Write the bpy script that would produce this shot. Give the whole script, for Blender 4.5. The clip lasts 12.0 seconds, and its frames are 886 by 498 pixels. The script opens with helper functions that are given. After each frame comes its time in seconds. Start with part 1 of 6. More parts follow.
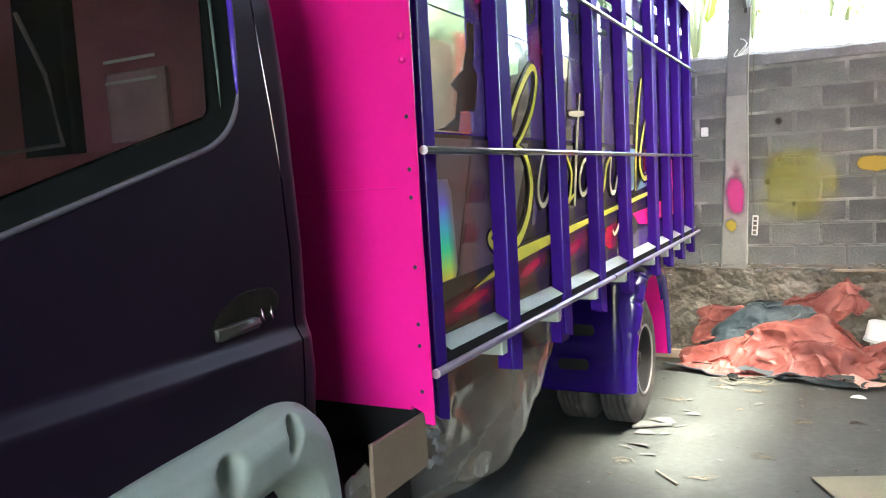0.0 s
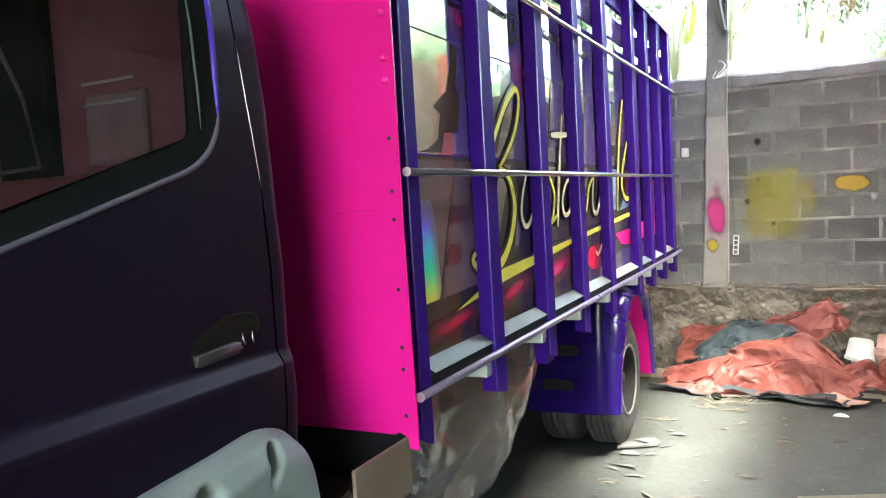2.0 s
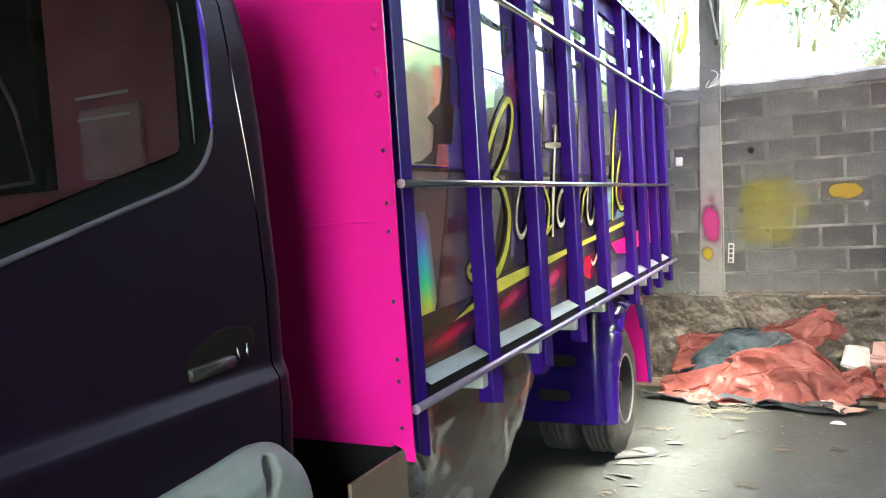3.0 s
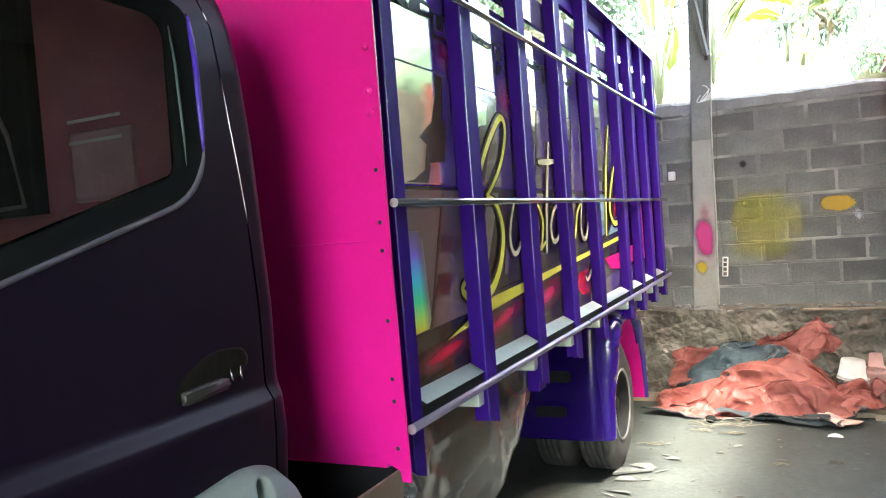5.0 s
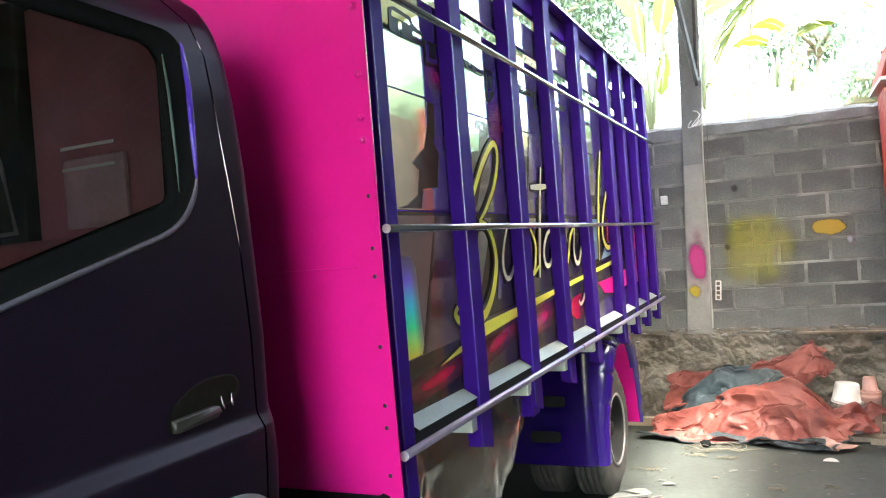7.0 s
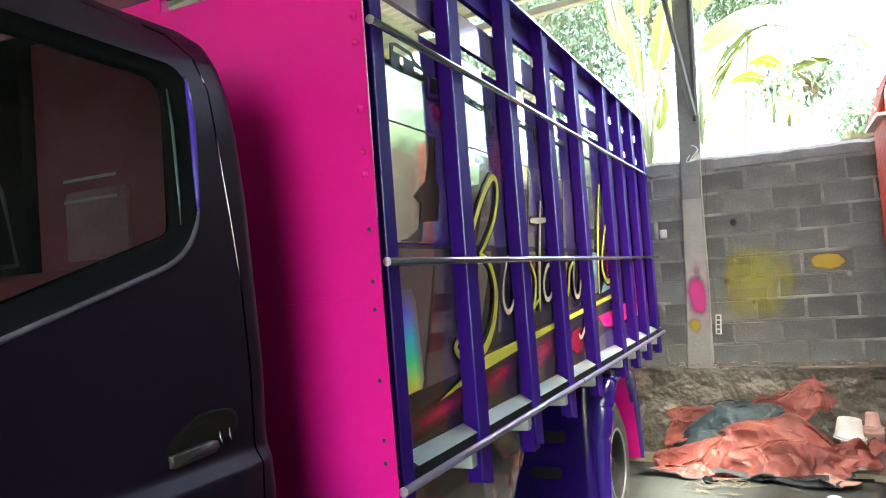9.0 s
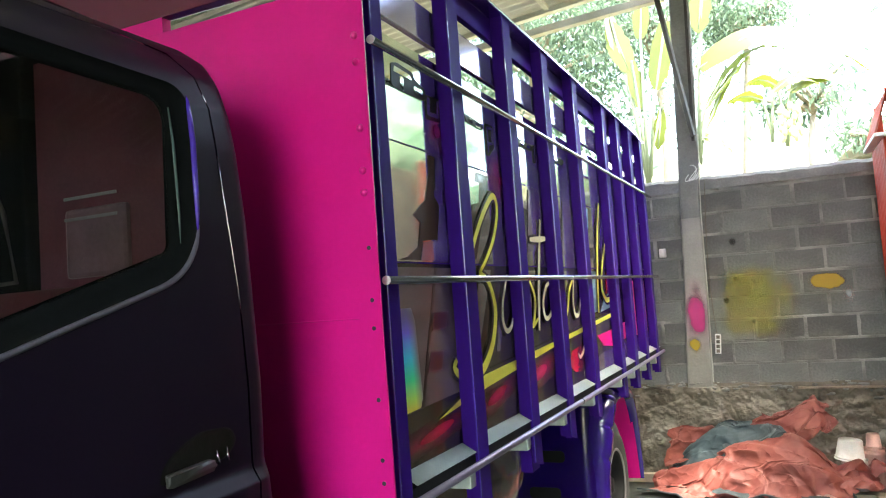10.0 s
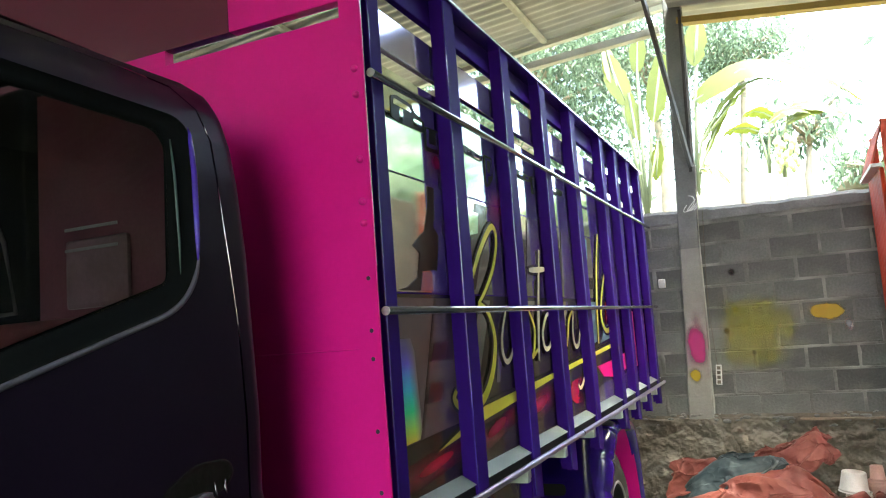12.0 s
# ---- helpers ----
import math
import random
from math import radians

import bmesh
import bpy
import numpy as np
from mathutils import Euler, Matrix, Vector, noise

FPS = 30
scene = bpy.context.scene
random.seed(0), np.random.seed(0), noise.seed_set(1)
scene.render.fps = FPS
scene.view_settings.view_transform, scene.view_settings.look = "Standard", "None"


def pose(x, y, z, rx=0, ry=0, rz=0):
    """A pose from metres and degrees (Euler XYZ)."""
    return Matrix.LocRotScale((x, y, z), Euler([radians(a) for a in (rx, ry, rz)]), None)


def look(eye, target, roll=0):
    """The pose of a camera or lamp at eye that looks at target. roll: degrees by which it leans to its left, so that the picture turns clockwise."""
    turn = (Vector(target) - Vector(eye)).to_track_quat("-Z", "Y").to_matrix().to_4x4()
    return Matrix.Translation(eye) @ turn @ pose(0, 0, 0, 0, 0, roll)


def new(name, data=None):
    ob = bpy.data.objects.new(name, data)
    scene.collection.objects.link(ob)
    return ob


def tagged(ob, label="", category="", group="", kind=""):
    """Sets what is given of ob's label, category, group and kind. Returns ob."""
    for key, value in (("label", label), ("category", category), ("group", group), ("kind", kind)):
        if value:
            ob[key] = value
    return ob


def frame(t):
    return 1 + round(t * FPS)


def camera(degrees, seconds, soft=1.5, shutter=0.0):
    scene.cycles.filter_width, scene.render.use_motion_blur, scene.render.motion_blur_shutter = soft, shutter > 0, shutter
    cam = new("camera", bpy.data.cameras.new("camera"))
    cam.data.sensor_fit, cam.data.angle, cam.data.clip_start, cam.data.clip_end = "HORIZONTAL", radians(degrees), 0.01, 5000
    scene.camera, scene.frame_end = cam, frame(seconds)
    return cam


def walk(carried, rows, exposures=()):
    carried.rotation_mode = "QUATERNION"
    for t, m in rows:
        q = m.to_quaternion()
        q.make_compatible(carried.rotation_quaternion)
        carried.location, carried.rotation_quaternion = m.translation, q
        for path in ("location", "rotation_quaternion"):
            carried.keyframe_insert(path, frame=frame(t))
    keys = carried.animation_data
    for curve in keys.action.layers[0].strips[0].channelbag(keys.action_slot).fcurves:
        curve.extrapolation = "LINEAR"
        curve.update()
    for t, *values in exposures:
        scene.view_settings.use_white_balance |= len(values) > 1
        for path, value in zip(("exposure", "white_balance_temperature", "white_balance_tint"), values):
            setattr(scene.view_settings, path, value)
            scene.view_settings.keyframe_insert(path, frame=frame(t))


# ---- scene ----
cam = camera(61.3, 12.0, soft=1.15)
PATH = [
    (0, (0.977, -1.789, 1.699), (0.052, -0.025, 1.514), -3.1),
    (0.5, (0.972, -1.785, 1.7), (0.061, -0.013, 1.529), -3.2),
    (1, (0.969, -1.779, 1.699), (0.068, -0.001, 1.542), -3.3),
    (1.5, (0.968, -1.777, 1.701), (0.075, 0.006, 1.554), -3.3),
    (2, (0.97, -1.777, 1.702), (0.086, 0.012, 1.569), -3.3),
    (2.5, (0.971, -1.777, 1.705), (0.093, 0.016, 1.585), -3.4),
    (3, (0.974, -1.776, 1.706), (0.1, 0.02, 1.599), -3.7),
    (5, (0.976, -1.772, 1.711), (0.116, 0.033, 1.647), -4.4),
    (5.5, (0.978, -1.771, 1.713), (0.122, 0.035, 1.66), -4.5),
    (6, (0.978, -1.773, 1.715), (0.129, 0.038, 1.68), -4.5),
    (6.5, (0.979, -1.771, 1.715), (0.134, 0.041, 1.695), -4.5),
    (7, (0.983, -1.774, 1.716), (0.141, 0.04, 1.714), -4.5),
    (9, (0.98, -1.776, 1.718), (0.147, 0.04, 1.803), -4.3),
    (9.5, (0.98, -1.778, 1.718), (0.15, 0.039, 1.829), -4.2),
    (10, (0.98, -1.777, 1.72), (0.153, 0.039, 1.853), -4.1),
    (10.5, (0.978, -1.775, 1.718), (0.154, 0.041, 1.871), -4.2),
    (11, (0.982, -1.779, 1.716), (0.159, 0.035, 1.892), -4.2),
    (11.5, (0.982, -1.779, 1.716), (0.162, 0.035, 1.912), -4.2),
    (12, (0.982, -1.782, 1.718), (0.165, 0.031, 1.933), -4.2),
]
walk(cam, [(t, look(eye, target, roll)) for t, eye, target, roll in PATH],
     exposures=[(0.0, 5.6, 7200, 2), (5.5, 5.5, 7200, 1), (9.5, 5.2, 7300, -1), (12.0, 4.78, 7400, -4)])

# ---- world, sun, exposure ----
SUN_EL, SUN_AZ = 69.0, 125.0
wd = bpy.data.worlds.new("world")
scene.world = wd
wd.use_nodes = True
wn = wd.node_tree
sky = wn.nodes.new("ShaderNodeTexSky")
sky.sky_type = "NISHITA"
sky.sun_disc = False
sky.sun_elevation = radians(SUN_EL)
sky.sun_rotation = radians(SUN_AZ)
sky.air_density, sky.dust_density = 1.0, 4.0
wn.links.new(sky.outputs[0], wn.nodes["Background"].inputs[0])
wn.nodes["Background"].inputs[1].default_value = 0.15
sun_data = bpy.data.lights.new("sun", "SUN")
sun_data.energy, sun_data.angle, sun_data.color = 1.05, radians(9), (1.0, 1.0, 1.0)
sun = new("sun", sun_data)
_a, _e = radians(SUN_AZ), radians(SUN_EL)
_sd = Vector((math.sin(_a) * math.cos(_e), math.cos(_a) * math.cos(_e), math.sin(_e)))
sun.matrix_world = look(_sd * 40, (0, 0, 0))


# ---- materials ----
def mat(name, col, rough=0.5, metal=0.0, var=0.15, scale=6.0, grain=90.0, gvar=0.08, bump=0.1, bscale=60.0,
        stain=None, stain_amt=0.0, stain_scale=1.5, coat=0.0, rnd=0.0, rvar=0.1, spec=0.5, isl=False, coat_rough=0.06, coat_ior=1.5):
    """A painted, mineral or metal surface with colour variation at two scales, uneven gloss and fine relief."""
    m = bpy.data.materials.new(name)
    m.use_nodes = True
    nt = m.node_tree
    b = nt.nodes["Principled BSDF"]
    L = nt.links.new
    tc = nt.nodes.new("ShaderNodeTexCoord")
    n1, n2 = nt.nodes.new("ShaderNodeTexNoise"), nt.nodes.new("ShaderNodeTexNoise")
    n1.inputs["Scale"].default_value, n1.inputs["Detail"].default_value = scale, 5
    n2.inputs["Scale"].default_value, n2.inputs["Detail"].default_value = grain, 3
    L(tc.outputs["Object"], n1.inputs["Vector"])
    L(tc.outputs["Object"], n2.inputs["Vector"])
    def scaled(src, amt):
        k = nt.nodes.new("ShaderNodeMath")
        k.operation = "MULTIPLY_ADD"
        k.inputs[1].default_value, k.inputs[2].default_value = 2 * amt, 1 - amt
        L(src, k.inputs[0])
        return k.outputs[0]
    def mul(a, c):
        k = nt.nodes.new("ShaderNodeMath")
        k.operation = "MULTIPLY"
        L(a, k.inputs[0])
        L(c, k.inputs[1])
        return k.outputs[0]
    f = mul(scaled(n1.outputs["Fac"], var * 2), scaled(n2.outputs["Fac"], gvar * 2))
    if rnd:
        if isl:
            g = nt.nodes.new("ShaderNodeNewGeometry")
            f = mul(f, scaled(g.outputs["Random Per Island"], rnd))
        else:
            oi = nt.nodes.new("ShaderNodeObjectInfo")
            f = mul(f, scaled(oi.outputs["Random"], rnd))
    vm = nt.nodes.new("ShaderNodeVectorMath")
    vm.operation = "SCALE"
    vm.inputs[0].default_value = col
    L(f, vm.inputs["Scale"])
    out = vm.outputs[0]
    if stain:
        n3 = nt.nodes.new("ShaderNodeTexNoise")
        n3.inputs["Scale"].default_value, n3.inputs["Detail"].default_value, n3.inputs["Distortion"].default_value = stain_scale, 8, 0.6
        L(tc.outputs["Object"], n3.inputs["Vector"])
        r = nt.nodes.new("ShaderNodeMapRange")
        r.inputs["From Min"].default_value, r.inputs["From Max"].default_value = 0.5, 0.68
        r.inputs["To Max"].default_value = stain_amt
        L(n3.outputs["Fac"], r.inputs["Value"])
        mx = nt.nodes.new("ShaderNodeMix")
        mx.data_type = "RGBA"
        L(r.outputs[0], mx.inputs["Factor"])
        L(out, mx.inputs["A"])
        mx.inputs["B"].default_value = (*stain, 1)
        out = mx.outputs["Result"]
    L(out, b.inputs["Base Color"])
    rr = nt.nodes.new("ShaderNodeMath")
    rr.operation = "MULTIPLY_ADD"
    rr.inputs[1].default_value, rr.inputs[2].default_value = 2 * rvar, rough - rvar
    rr.use_clamp = True
    L(n1.outputs["Fac"], rr.inputs[0])
    L(rr.outputs[0], b.inputs["Roughness"])
    b.inputs["Metallic"].default_value = metal
    b.inputs["Specular IOR Level"].default_value = spec
    if coat:
        b.inputs["Coat Weight"].default_value, b.inputs["Coat Roughness"].default_value, b.inputs["Coat IOR"].default_value = coat, coat_rough, coat_ior
    if bump:
        nb = nt.nodes.new("ShaderNodeTexNoise")
        nb.inputs["Scale"].default_value, nb.inputs["Detail"].default_value = bscale, 6
        L(tc.outputs["Object"], nb.inputs["Vector"])
        bp = nt.nodes.new("ShaderNodeBump")
        bp.inputs["Strength"].default_value, bp.inputs["Distance"].default_value = bump, 0.01
        L(nb.outputs["Fac"], bp.inputs["Height"])
        L(bp.outputs[0], b.inputs["Normal"])
    return m


M = {}
M["maroon"] = mat("dark_maroon_face", (0.1, 0.004, 0.022), 0.42, var=0.08, gvar=0.02, bump=0.012, bscale=8, coat=0.6, coat_rough=0.16)
M["pink"] = mat("pink_paint", (0.68, 0.006, 0.235), 0.45, var=0.05, gvar=0.02, bump=0.008, bscale=8, coat=1.0, rvar=0.05, coat_rough=0.07, spec=0.15)
M["violet"] = mat("violet_paint", (0.034, 0.007, 0.172), 0.5, var=0.08, gvar=0.03, bump=0.015, bscale=25, rvar=0.05, spec=0.03)
M["violetedge"] = mat("violet_edge_highlight", (0.06, 0.03, 0.3), 0.14, var=0.06, gvar=0.03, bump=0.0, rvar=0.02, spec=1.0, coat=1.0)
M["guard"] = mat("violet_moulded_plastic", (0.02, 0.0025, 0.155), 0.24, var=0.05, gvar=0.02, bump=0.008, bscale=12, coat=1.0, rvar=0.03, spec=0.4, coat_rough=0.12)
M["cab"] = mat("dark_purple_cab_paint", (0.0105, 0.006, 0.015), 0.36, var=0.14, scale=3, gvar=0.06, bump=0.016, bscale=14, rvar=0.1, spec=0.12)
M["cabblue"] = mat("blue_violet_edge_tint", (0.05, 0.02, 0.3), 0.2, coat=0.6, bump=0.0)
M["primer"] = mat("grey_primer", (0.2, 0.23, 0.21), 0.62, var=0.1, scale=5, gvar=0.04, bump=0.03, bscale=40, stain=(0.17, 0.19, 0.175), stain_amt=0.4, stain_scale=3)
M["chrome"] = mat("steel_tube", (0.6, 0.58, 0.63), 0.2, metal=1.0, var=0.06, gvar=0.04, bump=0.02, bscale=80)
M["alu"] = mat("aluminium_strip", (0.6, 0.66, 0.61), 0.36, metal=0.2, var=0.1, gvar=0.05, bump=0.04, bscale=50, stain=(0.55, 0.6, 0.58), stain_amt=0.4, stain_scale=9)
M["capmetal"] = mat("pale_cap_metal", (0.62, 0.6, 0.64), 0.5, metal=0.0, var=0.05, bump=0.02)
M["slatfoil"] = mat("violet_mirror_foil", (0.5, 0.46, 0.66), 0.1, metal=0.8, var=0.06, scale=2.5, gvar=0.03, bump=0.004, bscale=5, coat=0.4)
M["dulltube"] = mat("dull_violet_grey_tube", (0.36, 0.32, 0.42), 0.4, metal=0.8, var=0.1, gvar=0.05, bump=0.03, bscale=80)
M["tyre"] = mat("black_rubber", (0.028, 0.027, 0.027), 0.75, var=0.2, gvar=0.1, bump=0.15, bscale=70, stain=(0.09, 0.085, 0.075), stain_amt=0.5, stain_scale=6)
M["rim"] = mat("silver_rim_paint", (0.26, 0.26, 0.265), 0.45, metal=0.6, var=0.1, stain=(0.2, 0.18, 0.16), stain_amt=0.4, stain_scale=9)
M["disc"] = mat("dark_wheel_disc", (0.012, 0.012, 0.013), 0.75, spec=0.15, var=0.2, stain=(0.03, 0.027, 0.025), stain_amt=0.5, stain_scale=9)
M["black"] = mat("black_undercoat", (0.009, 0.009, 0.01), 0.7, var=0.2, bump=0.1, spec=0.15)
M["rubber"] = mat("window_rubber", (0.006, 0.007, 0.007), 0.85, bump=0.02, spec=0.05)
M["tan"] = mat("tan_box_paint", (0.17, 0.125, 0.085), 0.55, var=0.15, scale=4, stain=(0.16, 0.12, 0.085), stain_amt=0.5, stain_scale=4, bump=0.03)
M["concrete"] = mat("concrete_floor", (0.036, 0.0405, 0.037), 0.72, var=0.45, scale=2.6, grain=22, gvar=0.24, bump=0.16, bscale=34,
                    stain=(0.021, 0.023, 0.02), stain_amt=0.8, stain_scale=1.3, rvar=0.15)
M["block"] = mat("grey_concrete_block", (0.142, 0.144, 0.136), 0.92, var=0.26, scale=5, grain=60, gvar=0.16, bump=0.4, bscale=55,
                 stain=(0.22, 0.205, 0.18), stain_amt=0.55, stain_scale=2.6, rnd=0.3)
M["mortar"] = mat("light_mortar", (0.175, 0.172, 0.16), 0.95, var=0.25, scale=5, gvar=0.15, bump=0.9, bscale=35, stain=(0.4, 0.39, 0.355), stain_amt=0.85, stain_scale=2.0)
M["cap"] = mat("wall_cap_render", (0.22, 0.22, 0.22), 0.95, var=0.2, scale=4, gvar=0.15, bump=0.7, bscale=30, stain=(0.13, 0.13, 0.13), stain_amt=0.5, stain_scale=3)
M["rawcol"] = mat("raw_concrete_column", (0.2, 0.2, 0.192), 0.92, var=0.16, scale=4, gvar=0.12, bump=0.5, bscale=30, stain=(0.28, 0.275, 0.26), stain_amt=0.5, stain_scale=3)
M["tanwall"] = mat("tan_wall_face", (0.3, 0.235, 0.16), 0.7, var=0.2, scale=2.0, gvar=0.1, bump=0.1, bscale=30, stain=(0.5, 0.4, 0.26), stain_amt=0.6, stain_scale=1.2)
M["column"] = mat("plastered_column", (0.3, 0.29, 0.265), 0.9, var=0.12, scale=5, gvar=0.1, bump=0.4, bscale=30, stain=(0.22, 0.21, 0.2), stain_amt=0.5, stain_scale=3.5)
M["stone"] = mat("rubble_stone_plinth", (0.17, 0.145, 0.115), 0.95, var=0.3, scale=3, grain=40, gvar=0.16, bump=0.7, bscale=18,
                 stain=(0.3, 0.275, 0.23), stain_amt=0.7, stain_scale=4)
M["wood"] = mat("weathered_plank", (0.3, 0.24, 0.18), 0.85, var=0.25, scale=5, gvar=0.15, bump=0.3, bscale=30, rnd=0.3)
M["roof"] = mat("zinc_roof_sheet", (0.42, 0.43, 0.42), 0.55, metal=0.2, var=0.15, scale=2.5, gvar=0.06, bump=0.04, stain=(0.25, 0.23, 0.2), stain_amt=0.5, stain_scale=1.3)
M["beam"] = mat("pale_painted_beam", (0.5, 0.5, 0.44), 0.7, var=0.15, scale=4, stain=(0.3, 0.26, 0.18), stain_amt=0.5, stain_scale=3)
M["beamyel"] = mat("ochre_painted_beam", (0.42, 0.29, 0.08), 0.65, var=0.2, scale=4, stain=(0.22, 0.16, 0.07), stain_amt=0.5, stain_scale=3)
M["steel"] = mat("dark_steel_brace", (0.05, 0.045, 0.045), 0.45, metal=0.4, var=0.2, stain=(0.12, 0.07, 0.05), stain_amt=0.4, stain_scale=5)
M["red"] = mat("red_sheet_paint", (0.52, 0.05, 0.018), 0.45, var=0.15, scale=3, gvar=0.05, bump=0.03, stain=(0.32, 0.04, 0.02), stain_amt=0.5, stain_scale=2.5)
M["tarp"] = mat("orange_tarpaulin", (0.2, 0.045, 0.037), 0.55, var=0.2, scale=4, grain=220, gvar=0.05, bump=0.15, bscale=30, stain=(0.33, 0.1, 0.072), stain_amt=0.45, stain_scale=4)
M["tarpblue"] = mat("blue_grey_tarpaulin", (0.03, 0.05, 0.062), 0.66, var=0.15, scale=5, grain=220, gvar=0.05, bump=0.15, bscale=30, stain=(0.1, 0.14, 0.155), stain_amt=0.4, stain_scale=5)


def worn(m, pale, lo=0.515, hi=0.6, amt=0.8):
    """Coated cloth pale along raised creases, both from wear and from painted-in highlights."""
    nt = m.node_tree
    b = nt.nodes["Principled BSDF"]
    src = b.inputs["Base Color"].links[0].from_socket
    g, r, mx = nt.nodes.new("ShaderNodeNewGeometry"), nt.nodes.new("ShaderNodeMapRange"), nt.nodes.new("ShaderNodeMix")
    r.inputs["From Min"].default_value, r.inputs["From Max"].default_value, r.inputs["To Max"].default_value = lo, hi, amt
    mx.data_type = "RGBA"
    mx.inputs["B"].default_value = (*pale, 1)
    nt.links.new(g.outputs["Pointiness"], r.inputs["Value"])
    nt.links.new(r.outputs[0], mx.inputs["Factor"])
    nt.links.new(src, mx.inputs["A"])
    nt.links.new(mx.outputs["Result"], b.inputs["Base Color"])
    # fine crumples: small dents that meet in sharp creases
    tc, nz, ad = nt.nodes.new("ShaderNodeTexCoord"), nt.nodes.new("ShaderNodeTexNoise"), nt.nodes.new("ShaderNodeVectorMath")
    vo, bp = nt.nodes.new("ShaderNodeTexVoronoi"), nt.nodes.new("ShaderNodeBump")
    nz.inputs["Scale"].default_value, vo.inputs["Scale"].default_value = 5, 9
    ad.operation = "MULTIPLY_ADD"
    ad.inputs[1].default_value = (0.12, 0.12, 0.12)
    bp.inputs["Strength"].default_value, bp.inputs["Distance"].default_value = 0.4, 0.05
    nt.links.new(tc.outputs["Object"], nz.inputs["Vector"])
    nt.links.new(nz.outputs["Color"], ad.inputs[0])
    nt.links.new(tc.outputs["Object"], ad.inputs[2])
    nt.links.new(ad.outputs[0], vo.inputs["Vector"])
    nt.links.new(vo.outputs["Distance"], bp.inputs["Height"])
    nt.links.new(bp.outputs[0], b.inputs["Normal"].links[0].from_node.inputs["Normal"])


worn(M["tarp"], (0.34, 0.15, 0.11), amt=0.65)
worn(M["tarpblue"], (0.2, 0.26, 0.28))
M["tarpdark"] = mat("dark_tarpaulin_underside", (0.022, 0.03, 0.035), 0.7, var=0.2, scale=5, bump=0.12, bscale=35)
M["tarppale"] = mat("pale_tarpaulin_underside", (0.5, 0.29, 0.24), 0.55, var=0.14, scale=5, bump=0.12, bscale=35)
M["whiteplastic"] = mat("white_plastic", (0.72, 0.71, 0.68), 0.5, var=0.06, bump=0.02, stain=(0.55, 0.5, 0.42), stain_amt=0.4, stain_scale=8)
M["pinkplastic"] = mat("pale_pink_plastic", (0.66, 0.4, 0.34), 0.5, var=0.08, bump=0.02)
M["paper"] = mat("scrap_paper", (0.1, 0.1, 0.095), 0.85, var=0.12, bump=0.05, rnd=0.25)
M["card"] = mat("cardboard", (0.15, 0.14, 0.1), 0.85, var=0.15, scale=4, bump=0.06, bscale=80)
M["twig"] = mat("dry_scrap", (0.13, 0.11, 0.085), 0.9, var=0.3, bump=0.2, rnd=0.4)
M["soil"] = mat("soil_ground", (0.13, 0.11, 0.07), 0.95, var=0.3, scale=0.5, gvar=0.2, bump=0.5, bscale=8, stain=(0.08, 0.12, 0.03), stain_amt=0.8, stain_scale=0.4)


def leafmat(name, col, rnd=0.35):
    m = mat(name, col, 0.45, var=0.2, scale=3, gvar=0.1, bump=0.0, rnd=rnd, isl=True)
    nt = m.node_tree
    b = nt.nodes["Principled BSDF"]
    tr = nt.nodes.new("ShaderNodeBsdfTranslucent")
    src = b.inputs["Base Color"].links[0].from_socket
    nt.links.new(src, tr.inputs["Color"])
    mx = nt.nodes.new("ShaderNodeMixShader")
    mx.inputs[0].default_value = 0.55
    nt.links.new(b.outputs[0], mx.inputs[1])
    nt.links.new(tr.outputs[0], mx.inputs[2])
    nt.links.new(mx.outputs[0], nt.nodes["Material Output"].inputs["Surface"])
    return m


M["leaf"] = leafmat("tree_leaf", (0.1, 0.15, 0.1), 0.45)
M["banana"] = leafmat("banana_leaf", (0.08, 0.1, 0.014), 0.2)
M["bananadry"] = leafmat("dry_banana_leaf", (0.3, 0.22, 0.1), 0.2)
M["stem"] = mat("banana_stem", (0.12, 0.145, 0.08), 0.7, var=0.2, bump=0.1)
M["bark"] = mat("tree_bark", (0.2, 0.17, 0.13), 0.95, var=0.3, bump=0.8, bscale=14)
M["fruit"] = mat("green_fruit", (0.32, 0.36, 0.16), 0.5, var=0.1, bump=0.0)


def glassmat(name, tint, rough=0.02):
    m = bpy.data.materials.new(name)
    m.use_nodes = True
    nt = m.node_tree
    fr, tp, gs, mx = (nt.nodes.new("ShaderNode" + k) for k in ("Fresnel", "BsdfTransparent", "BsdfGlossy", "MixShader"))
    fr.inputs["IOR"].default_value = 1.5
    tp.inputs["Color"].default_value = (*tint, 1)
    gs.inputs["Roughness"].default_value = rough
    nt.links.new(fr.outputs[0], mx.inputs[0])
    nt.links.new(tp.outputs[0], mx.inputs[1])
    nt.links.new(gs.outputs[0], mx.inputs[2])
    nt.links.new(mx.outputs[0], nt.nodes["Material Output"].inputs["Surface"])
    return m


M["glass"] = glassmat("dark_tinted_glass", (0.62, 0.6, 0.6), 0.02)


